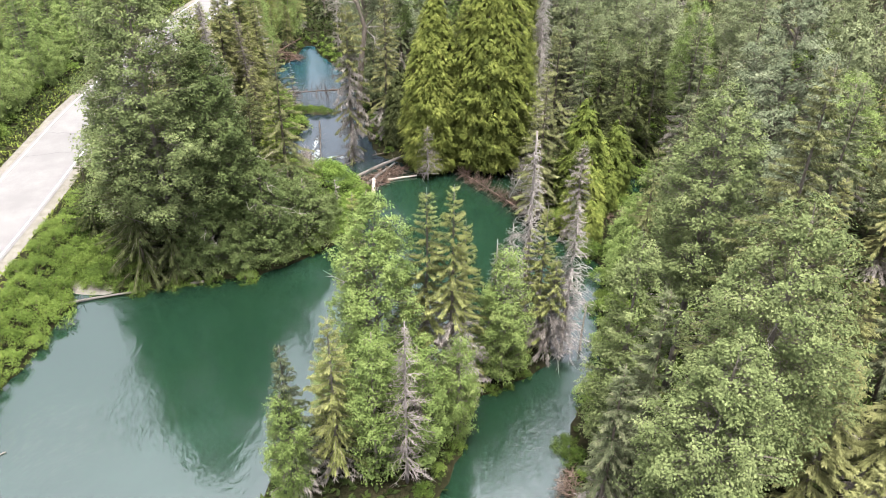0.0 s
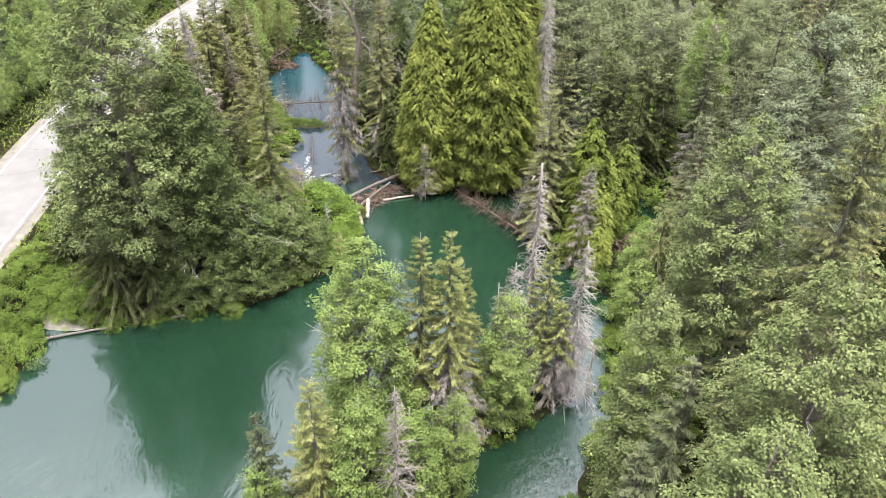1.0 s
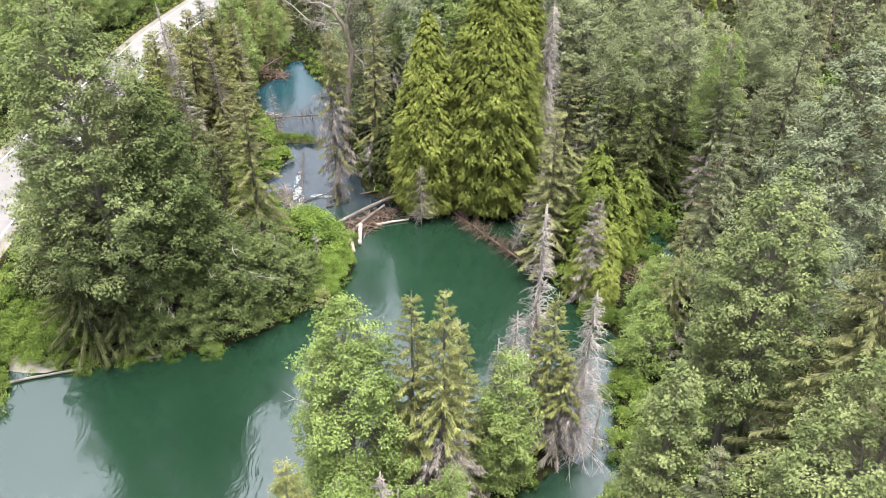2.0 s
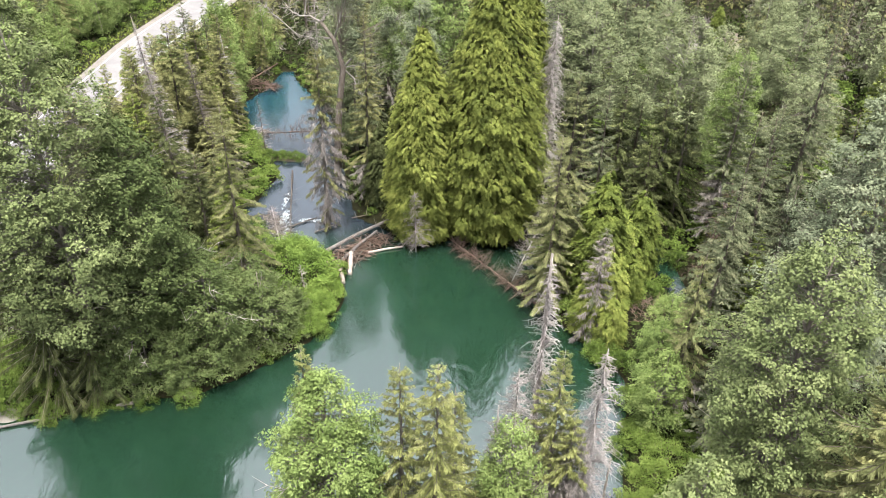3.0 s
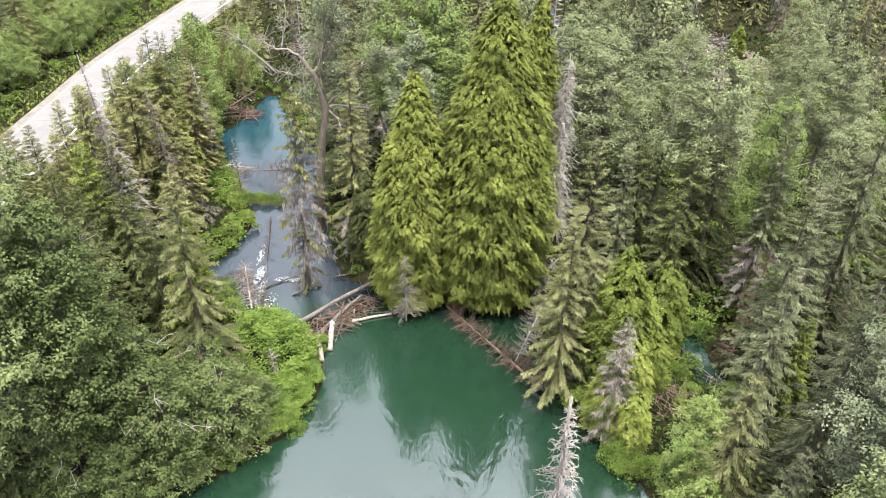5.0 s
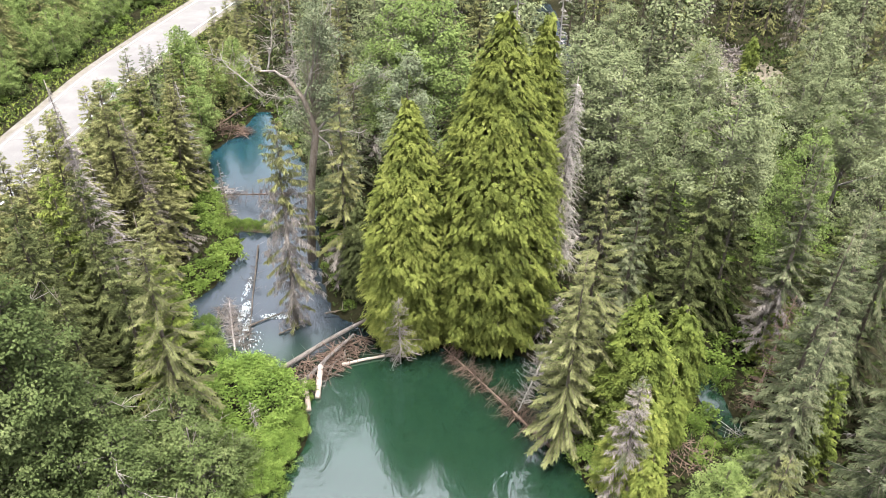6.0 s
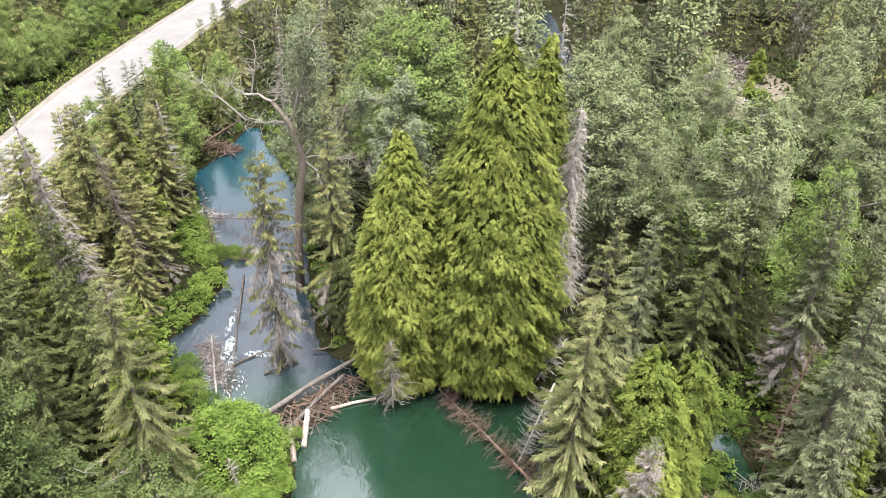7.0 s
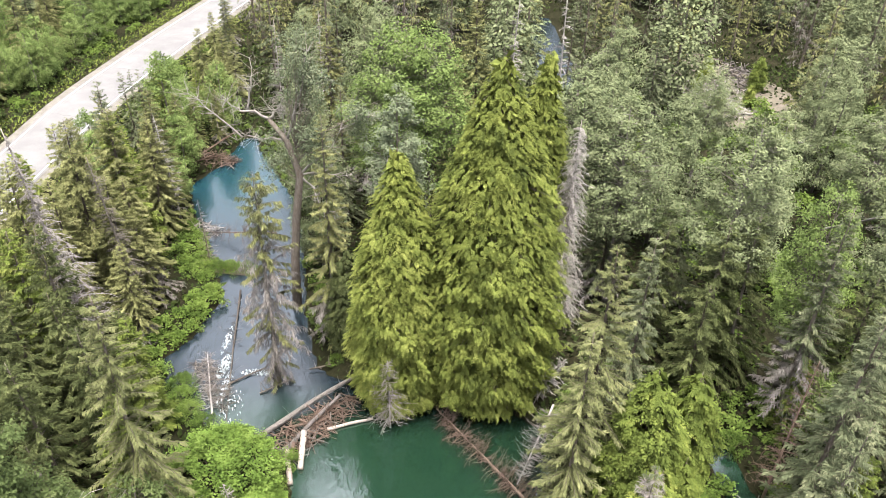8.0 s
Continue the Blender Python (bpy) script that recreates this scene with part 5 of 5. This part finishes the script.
log("log", "short pale split log leaning in the jam", (-8.5, 74.0, 0.5), (-8.2, 71.1, 0.14), 0.22, 0.20, FRESHWOOD, 504, "log jam", 0.0)
log("log", "short sawn log with a pale end", (-9.3, 72.3, 0.45), (-8.6, 69.8, 0.12), 0.20, 0.20, FRESHWOOD, 505, "log jam", 0.0)
log("log", "reddish broken log end in the jam", (-9.0, 73.0, 0.5), (-8.9, 71.2, 0.2), 0.15, 0.13, RUST, 506, "log jam", 0.0)
log("log", "stubby pale log end beside the shrub", (-10.4, 72.6, 0.4), (-10.1, 71.4, 0.2), 0.13, 0.12, FRESHWOOD, 507, "log jam", 0.0)
log("log", "thin dark log crossing the riffle", (-15.2, 78.6, 0.1), (-12.8, 80.6, 0.12), 0.07, 0.05, BARK, 509, "creek logs")
log("log", "brown rotten log under the half-dead spruce", (-12.6, 77.9, 0.08), (-10.4, 79.4, 0.3), 0.07, 0.04, BARK, 510, "creek logs", stubs=8)
log("log", "brown log against the cedar bank", (-9.4, 80.6, 0.2), (-7.8, 81.0, 0.4), 0.07, 0.05, BARK, 511, "creek logs", stubs=4)
log("log", "pale peeled log at the gravel bar", (-32.2, 50.4, 0.12), (-26.0, 52.6, 0.2), 0.12, 0.08, LOGWOOD, 512, "bar logs", stubs=5)
log("log", "short pale log end under the spruce", (-22.4, 54.0, 0.12), (-21.3, 54.3, 0.18), 0.13, 0.13, LOGWOOD, 513, "bar logs")
log("log", "dark leaning spar standing in the channel", (11.1, 46.8, -0.4), (11.5, 48.6, 3.2), 0.10, 0.05, BARK, 514, "bar logs", stubs=4)
log("log", "bleached fallen trunk lying in the clearing", (37.0, 103.0, 1.2), (40.5, 97.0, 7.0), 0.13, 0.07, DEAD, 515, "far logs", stubs=12)
log("log", "white stick lying on the river", (-29.6, 33.2, 0.03), (-28.6, 34.2, 0.05), 0.06, 0.05, DEAD, 516, "bar logs")
log("log", "pale fallen trunk across the upper pool bank", (-28.5, 113.0, 0.8), (-25.0, 118.0, 2.0), 0.12, 0.06, RUST, 517, "creek logs", stubs=10)


# sticks caught in the jam
def stick_pile(name, label, cx, cy, rx, ry, n, height, mat, seed, length=(0.8, 2.6), rad=0.035, z0=0.0, turn=0.0):
    rng = np.random.default_rng(seed)
    a, e = rng.uniform(0, 6.283, n), np.sqrt(rng.random(n))
    x, y = rx * e * np.cos(a), ry * e * np.sin(a)
    c, s = math.cos(turn), math.sin(turn)
    p = np.stack([cx + c * x - s * y, cy + s * x + c * y, z0 + height * (1 - e) * rng.random(n) + 0.05], 1)
    d = unit(np.stack([rng.normal(0, 1, n), rng.normal(0, 1, n), rng.normal(0, 0.22, n)], 1))
    ln = rng.uniform(*length, n)[:, None]
    g = Geo()
    r = rad * rng.uniform(0.5, 1.6, n)
    bars(g, p - d * ln / 2, p + d * ln / 2, r, r * 0.6)
    return tagged(new(name, g.mesh(name, mat)), label, "driftwood", kind="stuff")


stick_pile("driftwood", "brown tangled driftwood sticks in the log jam", -8.2, 74.8, 4.3, 1.3, 260, 0.8, RUST, 601, turn=0.83)
stick_pile("driftwood", "pale driftwood sticks on top of the jam", -8.6, 73.6, 2.6, 1.2, 36, 0.9, LOGWOOD, 602, turn=0.9)
stick_pile("driftwood", "dark brush stranded beside the riffle", -16.4, 78.6, 3.2, 1.0, 170, 0.9, BARK, 603, (0.6, 2.2), 0.018, turn=-0.9 + 3.14)
stick_pile("driftwood", "grey brush on the gravel bar", -28.2, 53.6, 2.6, 0.9, 140, 0.8, RUST, 604, (0.6, 2.0), 0.022)
stick_pile("driftwood", "reddish slash pile on the shore", 17.2, 66.6, 1.8, 2.2, 160, 1.2, RUST, 605, (0.8, 2.6), 0.03, 0.5)
stick_pile("driftwood", "brown debris bank at the upper pool", -27.4, 113.6, 3.6, 1.6, 200, 1.2, RUST, 606, (0.8, 2.8), 0.035, 0.2)
stick_pile("driftwood", "bleached branches lying in the upper pool", -23.6, 99.4, 1.9, 1.2, 60, 0.9, DEAD, 607, (0.8, 2.4), 0.03)
stick_pile("driftwood", "grey sticks in the dark slough", 21.6, 69.2, 1.4, 1.2, 60, 0.6, DEAD, 608, (0.8, 2.0), 0.02)
stick_pile("driftwood", "pale slash scattered over the clearing", 35.5, 136.0, 5.0, 9.0, 380, 0.7, DEAD, 609, (0.6, 2.6), 0.07, 0.9)
stick_pile("driftwood", "grey slash at the back of the clearing", 39.5, 144.0, 4.0, 8.0, 260, 0.7, LOGWOOD, 612, (0.6, 2.6), 0.09, 0.9)
stick_pile("driftwood", "dark roots and twigs under the cedars", 1.5, 78.3, 7.0, 0.7, 220, 0.9, RUST, 610, (0.6, 1.8), 0.022)


stick_pile("driftwood", "bare brown brush hanging over the channel", 9.0, 32.0, 0.8, 2.6, 260, 2.2, RUST, 611, (0.6, 2.0), 0.016, 0.0)


# a fallen dead conifer at the right shore of the pool, and bare brush behind it
def fallen(name, label, a, b, r, mat, seed, **k):
    a, b = Vector(a), Vector(b)
    wood, tw = snag(seed=seed, h=(b - a).length, r=r, **k)
    e = thing(name, [("trunk", wood.mesh("trunk", mat, True), ""), ("brush", tw.mesh("brush", mat), "")], label, "fallen tree")
    e.matrix_basis = Matrix.Translation(a) @ (b - a).to_track_quat("Z", "Y").to_matrix().to_4x4()
    return e


fallen("fallen_tree", "brown fallen dead spruce lying along the pool's shore", (8.4, 67.4, 0.35), (0.6, 76.8, 0.5), 1.5, RUST, 620, n=300, girth=0.011, twigs=8, tip=0.05, thin=0.022, profile=0.25, droop=0.0)
fallen("fallen_tree", "grey bare brushy treetop hanging over the water", (8.6, 75.0, 3.4), (6.2, 70.4, 0.6), 1.5, DEAD, 621, n=160, girth=0.014, twigs=8, thin=0.016, profile=0.4, droop=0.3)
fallen("fallen_tree", "grey dead sapling leaning beside the cedars", (7.6, 78.4, 0.6), (9.4, 77.4, 5.4), 1.2, DEAD, 622, n=90, twigs=6)
fallen("fallen_tree", "brushy dead conifer stranded in the riffle", (-15.4, 75.4, 0.3), (-17.6, 81.6, 0.5), 1.1, DEAD, 623, n=120, twigs=6, girth=0.012, thin=0.016, profile=0.3, droop=0.0)
fallen("fallen_tree", "thin dark fallen tree lying down the creek", (-17.3, 90.0, 0.25), (-14.3, 75.0, 0.10), 1.1, DARKBARK, 628, n=110, twigs=5, girth=0.0055, thin=0.012, tip=0.03, lean=0.05, profile=0.3, droop=0.0)
fallen("fallen_tree", "brown dead limb reaching over the upper pool", (-15.6, 97.0, 1.8), (-23.4, 98.8, 0.5), 1.6, RUST, 629, n=60, twigs=6, girth=0.014, thin=0.02, lean=0.08, profile=0.15)
fallen("dead_sapling", "grey dead sapling in front of the cedars", (-2.6, 75.3, 0.0), (-2.7, 75.0, 6.6), 1.5, LIMB, 624, n=170, twigs=7, girth=0.010, thin=0.018)
fallen("dead_sapling", "pale grey dead sapling beside the big shrub", (-11.0, 66.3, 0.4), (-11.3, 66.0, 4.6), 0.7, DEAD, 625, n=70, twigs=5, thin=0.014)
fallen("dead_sapling", "leaning brown dead conifer over the slough", (22.0, 70.4, 0.6), (24.6, 74.4, 9.0), 1.6, RUST, 626, n=130, twigs=7, thin=0.02)
fallen("dead_sapling", "small bare dead tree standing in the upper pool", (-21.0, 93.6, 0.0), (-21.6, 94.6, 6.5), 0.9, BARK, 627, n=60, twigs=5)


fallen("dead_tree", "thick dead trunk leaning among the willows", (-21.4, 60.6, 0.2), (-18.9, 62.2, 9.4), 2.2, PALE, 630, n=26, twigs=5, girth=0.032, thin=0.035, tip=0.12, bare=0.45, profile=0.3)
fallen("dead_sapling", "pale bare forked branch standing among the willows", (-18.6, 60.8, 0.2), (-18.2, 61.4, 7.4), 1.6, LIMB, 632, n=26, twigs=4, girth=0.012, thin=0.03, tip=0.04, bare=0.4)


# broken cottonwood leaning over the upper creek
def broken_tree():
    rng = np.random.default_rng(631)
    wood, bare, crown = Geo(), Geo(), Geo()
    trunk = np.array([(0, 0, 0), (0.2, 0, 5.0), (0.6, 0.1, 9.1), (1.2, 0.2, 13.1), (0.4, 0.3, 15.9), (-0.8, 0.4, 17.6)], float)
    tube(wood, trunk, np.array([0.44, 0.36, 0.33, 0.29, 0.22, 0.16]), 12)
    limbs = [((1.2, 0.2, 13.1), (3.6, -0.5, 10.2), 0.095), ((1.2, 0.2, 13.1), (4.2, 0.3, 13.4), 0.095), ((0.3, 0.3, 16.0), (-3.3, 0.6, 15.9), 0.108), ((-3.0, 0.6, 15.9), (-6.6, 0.8, 18.9), 0.081),
             ((-0.8, 0.4, 17.6), (-4.2, 0.8, 18.6), 0.121), ((-2.4, 0.6, 18.0), (-2.0, 1.4, 21.6), 0.081), ((-0.8, 0.4, 17.6), (0.2, 1.0, 18.8), 0.12), ((0.4, 0.3, 15.9), (2.4, 1.2, 22.4), 0.121), ((1.2, 0.2, 13.1), (6.2, 1.2, 18.0), 0.108)]
    for a, b, r in limbs:
        a, b = np.array(a), np.array(b)
        t = np.linspace(0, 1, 7)[:, None]
        pts = a + (b - a) * t + rng.normal(0, 0.2, (7, 3)) * t ** 0.5 * np.minimum(1, 4 * t)
        tube(bare, pts, np.linspace(r, 0.018, 7), 6)
        q = pts[rng.integers(2, 7, 24)]
        e = q + unit((b - a)[None] * 0.25 + rng.normal(0, 1.0, (24, 3))) * rng.uniform(0.4, 1.5, (24, 1))
        bars(bare, q, e, 0.03, 0.008)
        q2 = np.repeat(e, 3, 0)
        bars(bare, q2, q2 + unit(rng.normal(0, 1, (72, 3))) * rng.uniform(0.25, 0.8, (72, 1)), 0.012, 0.005)
    cents = np.concatenate([rng.normal((1.9, 1.2, 20.8), (0.9, 0.9, 1.5), (46, 3)), rng.normal((2.2, 0.6, 16.2), (0.8, 0.8, 1.0), (26, 3)), rng.normal((5.8, 1.2, 17.6), (0.9, 0.7, 0.8), (18, 3)), rng.normal((-0.4, 0.4, 14.6), (0.7, 0.7, 0.9), (14, 3))])
    root = np.array([1.0, 0.3, 0]) + np.outer(np.clip(cents[:, 2] - 1.5, 0, 15.5), [0, 0, 1.0])
    bars(wood, root, cents, 0.03, 0.008)
    i = np.repeat(np.arange(len(cents)), 90)
    off = unit(rng.normal(0, 1, (len(i), 3))) * (0.45 + 0.55 * rng.random(len(i)) ** 0.6)[:, None]
    d = unit(off * 0.5 + rng.normal(0, 0.8, (len(i), 3)) + np.array([0, 0, -0.4]))
    nrm = unit(np.array([0, 0, 0.55]) + off * 1.1 + rng.normal(0, 0.42, (len(i), 3)))
    kites(crown, cents[i] + off * 0.6, d, nrm, rng.uniform(0.13, 0.24, len(i)), rng.uniform(0.08, 0.13, len(i)), 0.12)
    return put(thing("cottonwood_tree", [("trunk", wood.mesh("trunk", BARK, True), ""), ("dead_brush", bare.mesh("dead_brush", LIMB, True), "bleached bare broken limbs"), ("crown", crown.mesh("crown", SILVER), "")],
                     "broken half-dead cottonwood leaning over the creek", "tree"), -12.0, 88.5)


broken_tree()

# gravel bar, rapids
bar = Geo()
t = np.linspace(0, 2 * math.pi, 28, endpoint=False)
ring = [np.stack([-30.6 + k * (3.4 + 0.4 * np.sin(3 * t)) * np.cos(t), 53.4 + k * (2.2 + 0.3 * np.cos(2 * t)) * np.sin(t), np.full(28, 0.20 - 0.34 * k ** 2)], 1) for k in (0.05, 0.5, 0.8, 1.0)]
bar.add(np.concatenate(ring), [(i * 28 + j, i * 28 + (j + 1) % 28, (i + 1) * 28 + (j + 1) % 28, (i + 1) * 28 + j) for i in range(3) for j in range(28)])
tagged(new("gravel_bar", bar.mesh("gravel_bar", GRAVEL, True)), "low grey gravel bar at the river bend", "gravel bar", kind="structure")


def foam(cx, cy, rx, ry, n, seed):
    """Broken water: small white crests standing a little proud of the surface."""
    rng = np.random.default_rng(seed)
    g = Geo()
    a, e = rng.uniform(0, 6.283, n), np.sqrt(rng.random(n))
    p = np.stack([cx + rx * e * np.cos(a), cy + ry * e * np.sin(a), 0.02 + 0.05 * rng.random(n)], 1)
    d = unit(np.stack([rng.normal(0.25, 0.5, n), rng.normal(-1, 0.5, n), rng.normal(0, 0.1, n)], 1))
    s = rng.uniform(0.15, 0.5, n) * (1.2 - 0.7 * e)
    kites(g, p, d, unit(np.array([0, 0, 1.0]) + 0.2 * rng.normal(0, 1, (n, 3))), s, s * rng.uniform(0.15, 0.35, n), 0.25)
    return g


FOAM = rough_material("foam", [(0.3, (0.20, 0.23, 0.24)), (0.7, (0.42, 0.45, 0.46))], 4.0, 0.6, 0.2)
rapids = Geo()
for k in ((-16.1, 80.7, 0.4, 1.4, 210, 641), (-15.4, 78.4, 0.3, 1.9, 190, 642), (-13.4, 80.2, 1.3, 0.35, 150, 643), (-16.7, 83.8, 0.3, 1.9, 70, 644), (-14.4, 76.6, 0.9, 1.6, 60, 645)):
    g = foam(*k)
    rapids.add(np.concatenate(g.v), g.f)
tagged(new("rapids_foam", rapids.mesh("rapids_foam", FOAM)), "white broken water in the riffle", "foam", kind="stuff")


# tar-sealed cracks across the road
TAR = rough_material("tar", [(0.3, (0.03, 0.03, 0.03)), (0.7, (0.06, 0.058, 0.055))], 4.0, 0.6, 0.1)
for k, (at, slant) in enumerate(((33.0, 0.6), (36.5, -0.4), (44.0, 0.5), (52.5, 0.3), (61.0, -0.5), (70.0, 0.4))):
    i = int(at)
    c, d = ROAD_LINE[i], unit((ROAD_LINE[i + 1] - ROAD_LINE[i])[None])[0]
    n = np.array([d[1], -d[0]])
    g = Geo()
    q = np.linspace(-3.3, 3.3, 12)
    wob = np.random.default_rng(k).normal(0, 0.12, 12) + slant * q * 0.4
    a = c + n * q[:, None] + d * wob[:, None]
    z = (ROAD_Z + 0.026 - 0.015 * np.abs(q))[:, None]
    v = np.concatenate([np.concatenate([a, z], 1), np.concatenate([a + d * 0.07, z], 1)])
    g.add(v, [(j, j + 1, 12 + j + 1, 12 + j) for j in range(11)])
    tagged(new("road_crack", g.mesh("road_crack", TAR)), "dark sealed crack across the pale road", "road crack", kind="structure")
